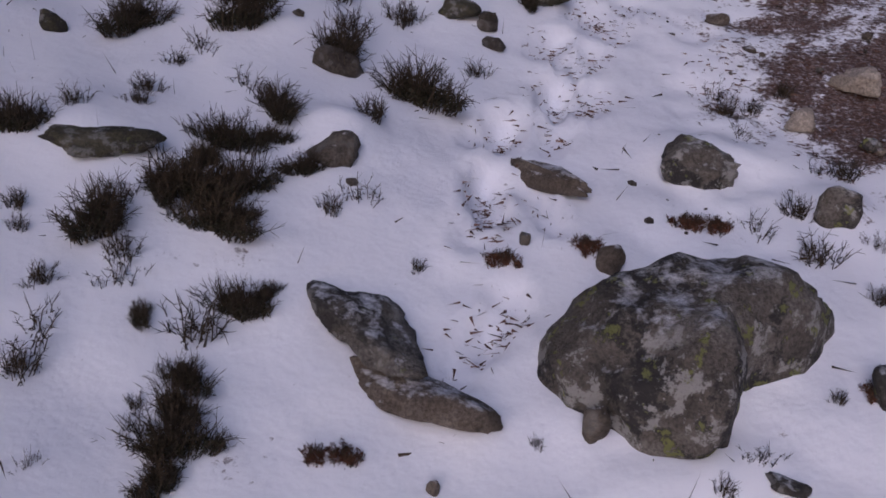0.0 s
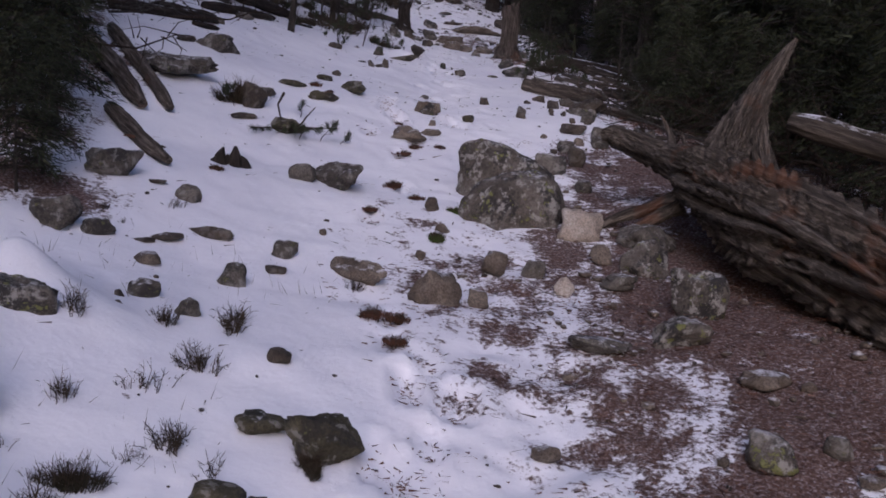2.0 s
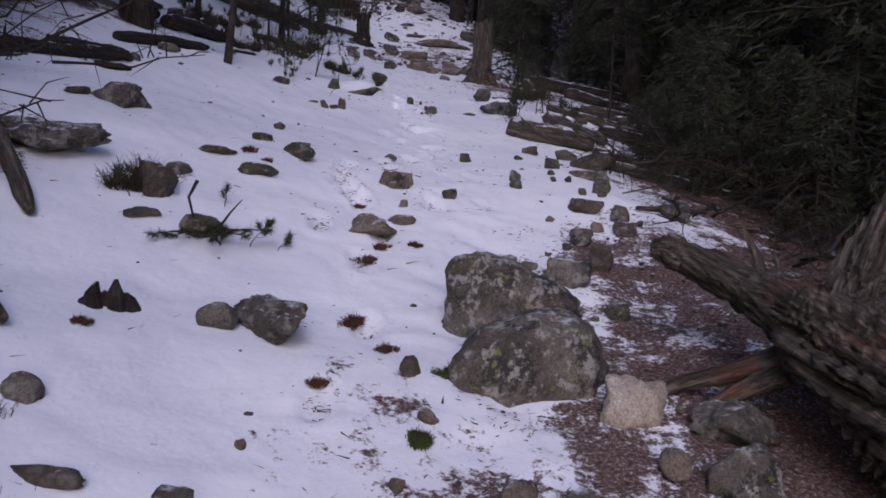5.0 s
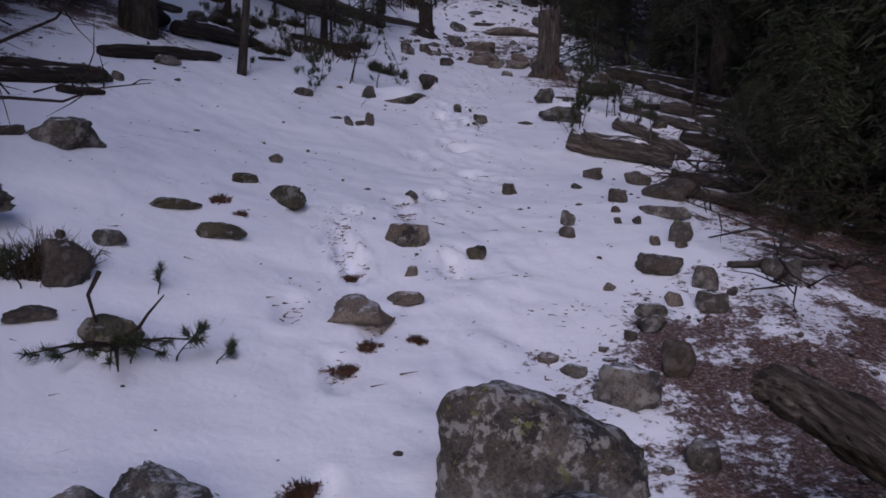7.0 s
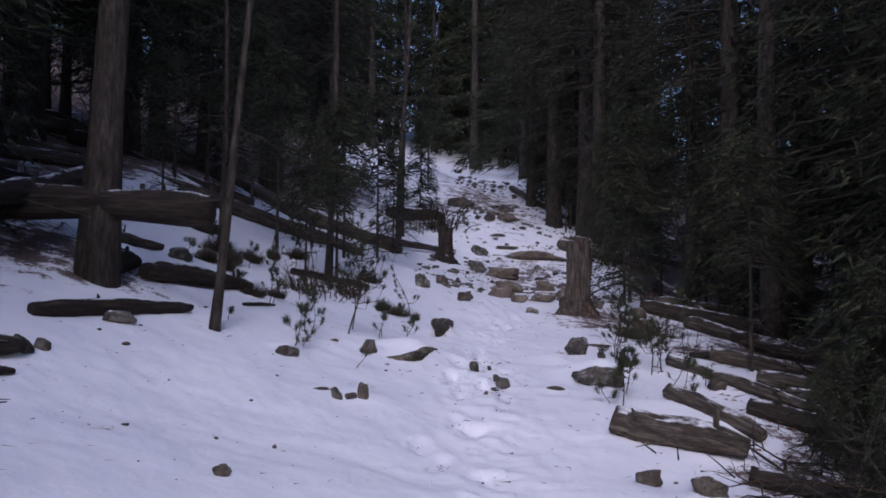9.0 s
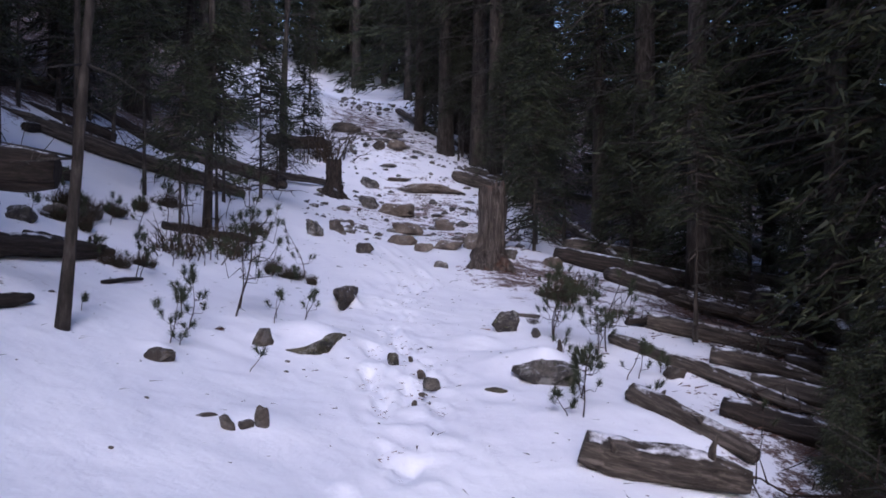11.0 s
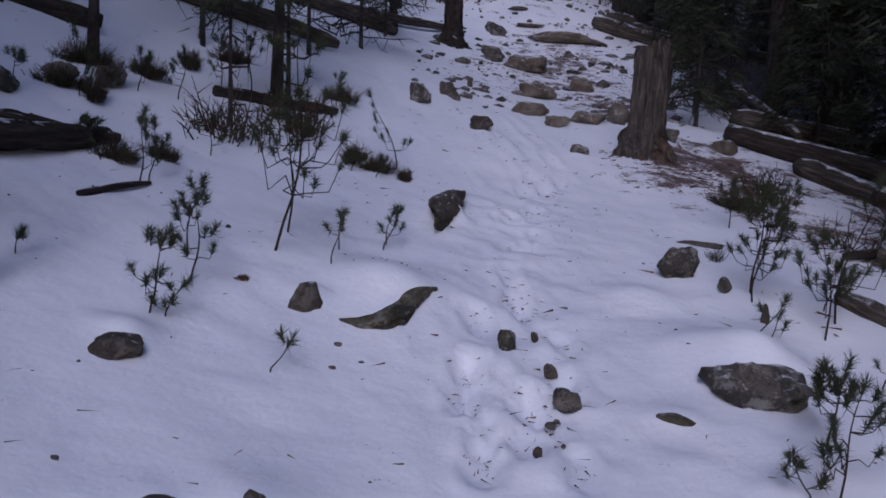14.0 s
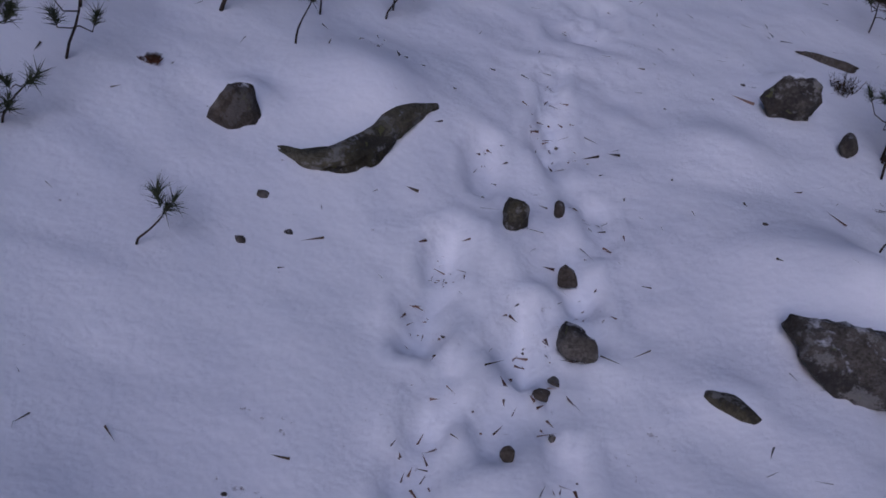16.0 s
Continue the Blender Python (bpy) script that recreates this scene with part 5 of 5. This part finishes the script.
# ---- low shrubs: x, y, width, kind ----
shrub(-0.77, 2.66, 0.15, "heath")
shrub(-0.49, 2.86, 0.16, "heath")
shrub(-0.86, 2.01, 0.13, "heath")
shrub(-0.59, 1.78, 0.14, "heath")
shrub(-0.45, 1.93, 0.18, "heath")
shrub(-0.35, 1.97, 0.15, "heath")
shrub(-0.50, 1.92, 0.10, "heath")
shrub(-0.41, 2.15, 0.14, "heath")
shrub(-0.44, 2.05, 0.09, "heath")
shrub(-0.31, 2.34, 0.12, "heath")
shrub(-0.31, 2.21, 0.08, "heath")
shrub(-0.19, 2.74, 0.18, "heath")
shrub(0.04, 2.61, 0.18, "heath")
shrub(-0.21, 2.11, 0.09, "heath")
shrub(-0.07, 2.41, 0.10, "heather")
shrub(-0.36, 1.84, 0.13, "heath")
shrub(-0.32, 1.88, 0.07, "heath")
shrub(-0.34, 1.37, 0.10, "heath")
shrub(-0.33, 1.29, 0.11, "heath")
shrub(-0.33, 1.22, 0.10, "heath")
shrub(-0.34, 1.44, 0.09, "heath")
shrub(-0.35, 1.56, 0.12, "heather")
shrub(-0.45, 1.55, 0.06, "heath")
shrub(-0.28, 1.64, 0.11, "heath")
shrub(-0.23, 1.69, 0.05, "heath")
shrub(-0.61, 1.45, 0.11, "heather")
shrub(-0.62, 1.36, 0.08, "heather")
shrub(-0.61, 2.49, 0.06, "heather")
shrub(-0.57, 2.59, 0.09, "heather")
shrub(-0.64, 2.32, 0.07, "heather")
shrub(-0.76, 2.13, 0.07, "heather")
shrub(-0.41, 2.44, 0.09, "heather")
shrub(-0.64, 2.22, 0.06, "heather")
shrub(-0.24, 3.10, 0.12, "heather")
shrub(-0.18, 3.25, 0.12, "heath")
shrub(-0.02, 3.12, 0.12, "heather")
shrub(-0.13, 2.00, 0.07, "heather")
shrub(-0.07, 2.06, 0.09, "heather")
shrub(-0.65, 1.57, 0.06, "heather")
shrub(-0.53, 1.69, 0.09, "heather")
shrub(-0.52, 1.62, 0.08, "heather")
shrub(-0.77, 1.78, 0.06, "heather")
shrub(-0.74, 1.71, 0.05, "heather")
shrub(-0.53, 1.18, 0.04, "heather")
shrub(-0.41, 1.36, 0.04, "heather")
shrub(-0.08, 1.34, 0.06, "redtuft")
shrub(-0.03, 1.35, 0.07, "redtuft")
shrub(0.75, 2.15, 0.10, "redtuft")
shrub(0.82, 2.15, 0.09, "redtuft")
shrub(1.00, 2.68, 0.07, "heather")
shrub(1.05, 2.22, 0.09, "heather")
shrub(1.05, 2.04, 0.11, "heather")
shrub(0.92, 2.13, 0.09, "heather")
shrub(0.98, 2.82, 0.08, "heather")
shrub(1.08, 2.85, 0.07, "heather")
shrub(1.21, 2.11, 0.07, "heather")
shrub(1.16, 1.90, 0.06, "heather")
shrub(1.24, 2.43, 0.10, "heather")
shrub(1.17, 2.44, 0.07, "heather")
shrub(0.48, 2.02, 0.09, "redtuft")
shrub(0.28, 1.95, 0.09, "redtuft")
shrub(0.75, 1.40, 0.06, "heather")
shrub(0.95, 1.56, 0.04, "heather")
shrub(0.67, 1.33, 0.05, "heather")
shrub(1.03, 1.58, 0.07, "redtuft")
shrub(0.08, 1.88, 0.04, "heather")
shrub(0.33, 1.42, 0.03, "heather")
shrub(-0.47, 2.75, 0.16, "heath")
shrub(-0.53, 2.83, 0.10, "heather")
shrub(-0.44, 3.34, 0.04, "heather")
shrub(-0.36, 3.33, 0.08, "heather")
shrub(-0.64, 3.13, 0.06, "heather")
shrub(-0.18, 2.92, 0.12, "heather")
shrub(0.15, 3.37, 0.09, "heather")
shrub(0.01, 4.18, 0.09, "heather")
shrub(0.24, 4.30, 0.10, "heather")
shrub(-0.25, 4.05, 0.09, "heather")
shrub(0.12, 3.90, 0.12, "heather")
shrub(0.22, 2.85, 0.08, "heather")
shrub(0.10, 2.83, 0.04, "heather")
shrub(-0.50, 3.20, 0.10, "heather")
shrub(0.41, 3.42, 0.09, "heath")
shrub(0.76, 4.47, 0.12, "redtuft")
shrub(0.85, 4.44, 0.09, "redtuft")
shrub(0.79, 4.22, 0.09, "redtuft")
shrub(1.00, 2.94, 0.10, "heather")
shrub(1.20, 2.94, 0.07, "heather")
shrub(-0.24, 3.62, 0.09, "heather")
shrub(-0.04, 3.73, 0.12, "heather")
shrub(0.05, 3.48, 0.11, "heather")
shrub(-0.37, 3.14, 0.06, "heather")
shrub(-0.05, 3.39, 0.07, "heather")
shrub(0.23, 4.20, 0.10, "heather")
shrub(-0.25, 3.99, 0.09, "heather")
shrub(0.03, 5.41, 0.09, "heather")
shrub(0.95, 5.72, 0.08, "redtuft")
shrub(0.74, 4.80, 0.08, "heather")
shrub(1.16, 6.25, 0.09, "redtuft")
shrub(1.25, 6.00, 0.09, "redtuft")
shrub(0.39, 7.31, 0.21, "heath")
shrub(-0.18, 5.14, 0.04, "heather")
shrub(-0.26, 5.23, 0.04, "heather")
shrub(1.21, 5.38, 0.09, "moss_green")
shrub(1.43, 5.79, 0.10, "moss_green")
shrub(1.19, 6.29, 0.10, "redtuft")
shrub(0.21, 6.00, 0.08, "redtuft")
shrub(1.36, 6.88, 0.09, "redtuft")
shrub(0.96, 8.22, 0.11, "redtuft")
shrub(1.05, 8.08, 0.07, "redtuft")
shrub(1.46, 7.03, 0.09, "redtuft")
shrub(1.63, 7.08, 0.08, "redtuft")
shrub(1.45, 7.57, 0.07, "redtuft")
shrub(1.87, 12.09, 0.06, "redtuft")
shrub(2.75, 14.21, 0.12, "heath")
shrub(1.46, 13.35, 0.13, "heath")
shrub(0.89, 13.98, 0.20, "heath")
shrub(1.10, 14.34, 0.20, "heath")
shrub(1.29, 13.14, 0.15, "heath")
shrub(1.84, 14.18, 0.46, "heather")
shrub(2.16, 14.65, 0.40, "heather")
shrub(1.68, 14.13, 0.36, "heather")
shrub(2.01, 14.79, 0.40, "heather")
shrub(2.48, 15.73, 0.20, "heath")
shrub(0.92, 14.49, 0.20, "heath")
shrub(1.46, 15.35, 0.20, "heath")
shrub(1.24, 14.76, 0.20, "heath")
shrub(1.71, 15.87, 0.20, "heath")
shrub(1.06, 14.01, 0.20, "heath")
shrub(2.58, 14.27, 0.16, "heath")
shrub(2.46, 14.35, 0.16, "heath")
shrub(4.86, 14.26, 0.24, "heath")
shrub(5.22, 14.55, 0.33, "heather")
shrub(4.13, 12.96, 0.11, "heather")
shrub(5.23, 13.57, 0.32, "heather")
shrub(4.79, 25.01, 0.98, "heather")

# ---- pine saplings: x, y, height, tufts, lean ----
sapling(1.98, 12.43, 0.87, 22, 0.13, 295)
sapling(1.58, 11.69, 0.27, 6, 0.09, 296)
sapling(1.63, 11.70, 0.11, 3, 0.08, 297)
sapling(1.67, 12.22, 0.28, 6, 0.05, 298)
sapling(2.21, 12.35, 0.18, 1, 0.03, 299)
sapling(2.46, 12.78, 0.18, 3, 0.06, 300)
sapling(1.96, 11.45, 0.10, 1, 0.08, 301)
sapling(1.41, 12.88, 0.33, 6, 0.06, 302)
sapling(3.48, 10.77, 0.33, 12, 0.06, 303)
sapling(3.41, 10.77, 0.13, 4, -0.07, 304)
sapling(4.30, 12.16, 0.61, 10, 0.08, 305)
sapling(4.06, 12.46, 0.48, 8, -0.04, 306)
sapling(4.13, 11.58, 0.22, 4, 0.12, 307)
sapling(3.87, 11.91, 0.11, 1, 0.04, 308)
sapling(4.04, 11.09, 0.09, 2, 0.03, 309)
sapling(1.15, 11.85, 0.07, 1, 0.02, 310)
sapling(1.54, 12.21, 0.05, 1, 0.00, 311)
sapling(2.43, 14.14, 0.08, 4, 0.03, 312)
sapling(2.57, 14.13, 0.11, 4, 0.03, 313)
sapling(2.73, 14.39, 0.45, 6, -0.16, 314)
sapling(1.67, 13.73, 0.20, 4, 0.03, 315)
sapling(1.91, 14.02, 0.20, 4, 0.06, 316)
sapling(1.24, 13.09, 0.19, 5, -0.07, 317)
sapling(1.00, 13.93, 0.23, 6, 0.04, 318)
sapling(1.44, 14.57, 0.29, 6, 0.03, 319)
sapling(1.23, 14.40, 0.23, 5, 0.03, 320)
sapling(1.66, 14.95, 0.36, 6, 0.05, 321)
sapling(1.86, 15.22, 0.61, 10, 0.04, 322)
sapling(2.39, 15.21, 0.30, 6, 0.05, 323)
sapling(4.01, 12.33, 0.44, 8, 0.00, 324)
sapling(4.05, 12.44, 0.48, 16, 0.02, 325)
sapling(4.15, 11.99, 0.42, 14, -0.03, 326)
sapling(3.60, 11.05, 0.27, 14, 0.06, 327)
sapling(4.56, 13.73, 0.27, 8, 0.02, 328)
sapling(5.01, 13.88, 0.29, 8, 0.05, 329)
sapling(3.61, 11.29, 0.05, 1, 0.00, 330)
sapling(3.81, 11.91, 0.15, 1, 0.10, 331)
sapling(4.31, 12.29, 0.20, 4, 0.06, 332)
sapling(4.25, 11.65, 0.19, 3, 0.05, 333)
sapling(4.44, 11.65, 0.13, 2, 0.01, 334)
sapling(4.84, 13.87, 0.16, 4, -0.07, 335)
sapling(0.91, 14.55, 0.30, 5, -0.07, 336)
sapling(0.75, 13.64, 0.13, 4, 0.00, 337)
sapling(2.61, 18.58, 0.29, 4, 0.06, 338)
sapling(1.69, 11.97, 0.30, 6, 0.04, 339)
sapling(2.04, 12.75, 0.60, 10, 0.08, 340)
sapling(2.26, 12.65, 0.16, 2, 0.03, 341)
sapling(2.49, 12.86, 0.16, 2, 0.03, 342)
sapling(1.83, 15.71, 0.39, 5, 0.03, 343)
sapling(2.25, 16.14, 0.35, 5, 0.01, 344)
sapling(1.44, 12.98, 0.25, 4, 0.04, 345)
sapling(4.42, 10.68, 0.17, 2, 0.02, 346)
sapling(4.46, 11.76, 0.12, 2, 0.02, 347)
sapling(0.35, 7.19, 0.12, 4, -0.05, 348)
sapling(0.84, 6.88, 0.10, 3, 0.07, 349)
sapling(0.96, 6.88, 0.06, 2, 0.05, 350)
sapling(0.71, 6.84, 0.07, 3, 0.02, 351)
sapling(0.76, 7.29, 0.09, 1, 0.02, 352)


# ---- what lies loose on the ground ----
def scatter(name, n, box, keep, length, width, kind, seed, words, flat=0.12):
    """Blades lying on the ground wherever keep() says so."""
    rng = np.random.default_rng(seed)
    x, y = rng.uniform(box[0], box[1], n), rng.uniform(box[2], box[3], n)
    k = keep(x, y, rng)
    x, y = x[k], y[k]
    n = len(x)
    a = rng.uniform(0, 2 * np.pi, n)
    dirs = unit(np.stack([np.cos(a), np.sin(a), rng.normal(size=n) * flat], 1))
    q = Soup()
    z = height(x, y) + prints(x, y) + 0.004
    q.blades(np.stack([x, y, z], 1), dirs, rng.uniform(*length, n), rng.uniform(*width, n), rng)
    return tagged(q.make(name, kind, smooth=False), words, "litter", kind="stuff")


def on_bare(x, y, rng):
    return litter_cover(x, y) + 1.3 * value_noise(x * 4.0, y * 4.0, 12) + rng.uniform(-0.3, 0.3, len(x)) > 0.45


def near_trail(x, y, rng):
    t = 0.35 + 0.215 * y
    return np.abs(x - t) < np.abs(rng.normal(size=len(x))) * 0.45


scatter("fallen_needles", 34000, (0.6, 4.2, 1.5, 8.5), on_bare, (0.012, 0.04), (0.003, 0.007), "needle_litter", 41, "red-brown fallen needles and bark flakes on bare ground")
scatter("fallen_needles", 24000, (3.4, 8.5, 5.5, 24.0), on_bare, (0.03, 0.10), (0.006, 0.014), "needle_litter", 42, "brown needles and twigs below the trees")
scatter("twig_litter", 2600, (-1.2, 5.5, 1.0, 20.0), near_trail, (0.02, 0.08), (0.003, 0.009), "heather", 43, "dark needles and twig bits trodden into snow")
scatter("twig_litter", 1500, (-1.5, 5.0, 1.0, 16.0), lambda x, y, rng: x < 6, (0.015, 0.07), (0.002, 0.006), "heather", 44, "scattered dark needles and twig bits on snow")


def print_litter():
    """Needles and soil bits that boots pressed into the snow."""
    rng = np.random.default_rng(46)
    q = Soup()
    for px, py, deg in PRINTS:
        n = int(rng.integers(14, 70) if py < 9 else rng.integers(2, 16))
        c, k = math.cos(radians(deg)), math.sin(radians(deg))
        u, w = rng.normal(size=n) * 0.035, rng.normal(size=n) * 0.05
        x, y = px + u * c - w * k, py + u * k + w * c
        a = rng.uniform(0, 2 * np.pi, n)
        d = unit(np.stack([np.cos(a), np.sin(a), rng.normal(size=n) * 0.15], 1))
        q.blades(np.stack([x, y, height(x, y) + prints(x, y) + 0.003], 1), d, rng.uniform(0.012, 0.045, n), rng.uniform(0.003, 0.008, n), rng)
    return tagged(q.make("print_litter", "needle_litter", smooth=False), "dark needles and soil bits pressed into boot prints", "litter", kind="stuff")


print_litter()
scatter("heath_stubble", 1700, (-1.6, 0.7, 1.0, 5.2), lambda x, y, rng: value_noise(x * 1.7, y * 1.7, 21) + rng.uniform(-0.2, 0.2, len(x)) > 0.12, (0.03, 0.08), (0.0016, 0.003), "heather", 45,
        "thin dry heath stems standing out of snow", 2.2)


def gravel(name, n, box, keep, size, kind, seed, words):
    rng = np.random.default_rng(seed)
    x, y = rng.uniform(box[0], box[1], n), rng.uniform(box[2], box[3], n)
    k = keep(x, y, rng)
    q = Soup()
    v, f = ico(1)
    for px, py in zip(x[k], y[k]):
        s = size[0] + (size[1] - size[0]) * rng.random() ** 3
        r = v * rng.uniform(0.7, 1.15, (len(v), 1)) * s * rng.uniform(0.6, 1.3, 3) * (1, 1, 0.6)
        q.add(r + (px, py, zat(px, py)), f)
    return tagged(q.make(name, kind, smooth=False), words, "pebbles", kind="stuff")


gravel("pebbles", 900, (0.8, 4.0, 2.0, 8.0), on_bare, (0.008, 0.04), "tan", 51, "small tan pebbles among fallen needles")
gravel("pebbles", 1900, (3.0, 9.5, 17.0, 38.0), lambda x, y, rng: np.abs(x - (0.5 + 0.235 * y)) < 1.6, (0.02, 0.11), "mottled", 52, "grey stones strewn over the upper trail")
gravel("pebbles", 260, (-0.8, 3.8, 2.0, 13.0), lambda x, y, rng: x > -0.8, (0.006, 0.022), "brown", 53, "small dark stones in thin snow")


# brush of dead branches below the trees
def brush_pile(x, y, wide, n, seed):
    rng = np.random.default_rng(seed)
    e = base("brush_pile", x, y, zat(x, y))
    for i in range(n):
        a = rng.uniform(0, 2 * np.pi)
        c = np.array([rng.normal() * wide * 0.35, rng.normal() * wide * 0.35, rng.uniform(0.0, 0.18)])
        d = np.array([math.cos(a), math.sin(a), rng.uniform(-0.1, 0.5)])
        ln = rng.uniform(0.4, 1.1)
        m = c + d * ln * 0.5 + rng.normal(size=3) * 0.06
        t = c + d * ln + rng.normal(size=3) * 0.12
        q = Soup()
        q.tube([c, (c + m) / 2 + rng.normal(size=3) * 0.03, m, (m + t) / 2 + rng.normal(size=3) * 0.04, t], [0.010, 0.008, 0.006, 0.004, 0.002], 5)
        for j in range(9):
            f = c + (t - c) * rng.uniform(0.2, 0.95)
            g = f + rng.normal(size=3) * 0.12
            q.tube([f, (f + g) / 2 + rng.normal(size=3) * 0.02, g], [0.005, 0.003, 0.001], 3)
        tagged(q.make("branch", "twig" if i % 3 else "pale_twig", e), kind="stuff")
    return tagged(e, "tangle of dead grey branches below the trees", "brush pile", "brush")


for i, (x, y) in enumerate([(4.3, 8.4), (4.6, 9.0), (4.7, 9.6), (5.2, 10.4), (5.8, 12.2), (6.4, 13.6), (4.4, 7.8), (-0.7, 8.4), (-0.9, 6.9), (2.6, 19.0), (7.2, 20.0), (8.4, 27.0), (5.1, 28.0), (4.5, 6.4), (3.9, 7.6), (4.1, 8.2), (3.9, 6.9), (4.0, 8.7), (4.8, 7.4), (4.6, 9.3), (5.3, 9.7), (-0.4, 12.4), (-0.9, 11.4), (-1.2, 12.6), (-0.6, 17.4), (0.2, 18.2)]):
    brush_pile(x, y, 0.9, 12, 60 + i)
for i, (x0, y0, x1, y1, r) in enumerate([(3.7, 9.6, 5.2, 8.6, 0.06), (3.5, 8.9, 4.8, 7.6, 0.05), (5.2, 13.3, 7.4, 11.8, 0.08), (5.9, 16.6, 8.8, 14.0, 0.1), (6.8, 18.4, 9.6, 16.8, 0.1), (7.4, 24.5, 10.0, 22.6, 0.12),
                                         (-1.6, 14.5, 0.9, 15.2, 0.1), (0.5, 16.6, 2.6, 17.9, 0.09), (1.6, 20.5, 3.6, 21.3, 0.11), (4.4, 11.0, 6.2, 9.4, 0.07), (5.0, 11.6, 6.9, 10.2, 0.07), (-2.2, 16.2, 0.6, 16.9, 0.10), (-1.0, 17.6, 1.2, 17.9, 0.11), (-2.4, 15.2, -0.4, 16.0, 0.09), (-1.6, 18.8, 0.9, 19.4, 0.12), (-0.3, 19.9, 1.9, 20.1, 0.10), (-3.0, 17.6, -1.0, 18.2, 0.12), (-2.6, 14.2, -0.9, 14.9, 0.09), (6.2, 14.9, 7.6, 13.6, 0.07), (6.6, 16.2, 7.9, 14.4, 0.08)]):
    fallen_log(x0, y0, x1, y1, r, "log" if i % 3 else "wet", 90 + i)
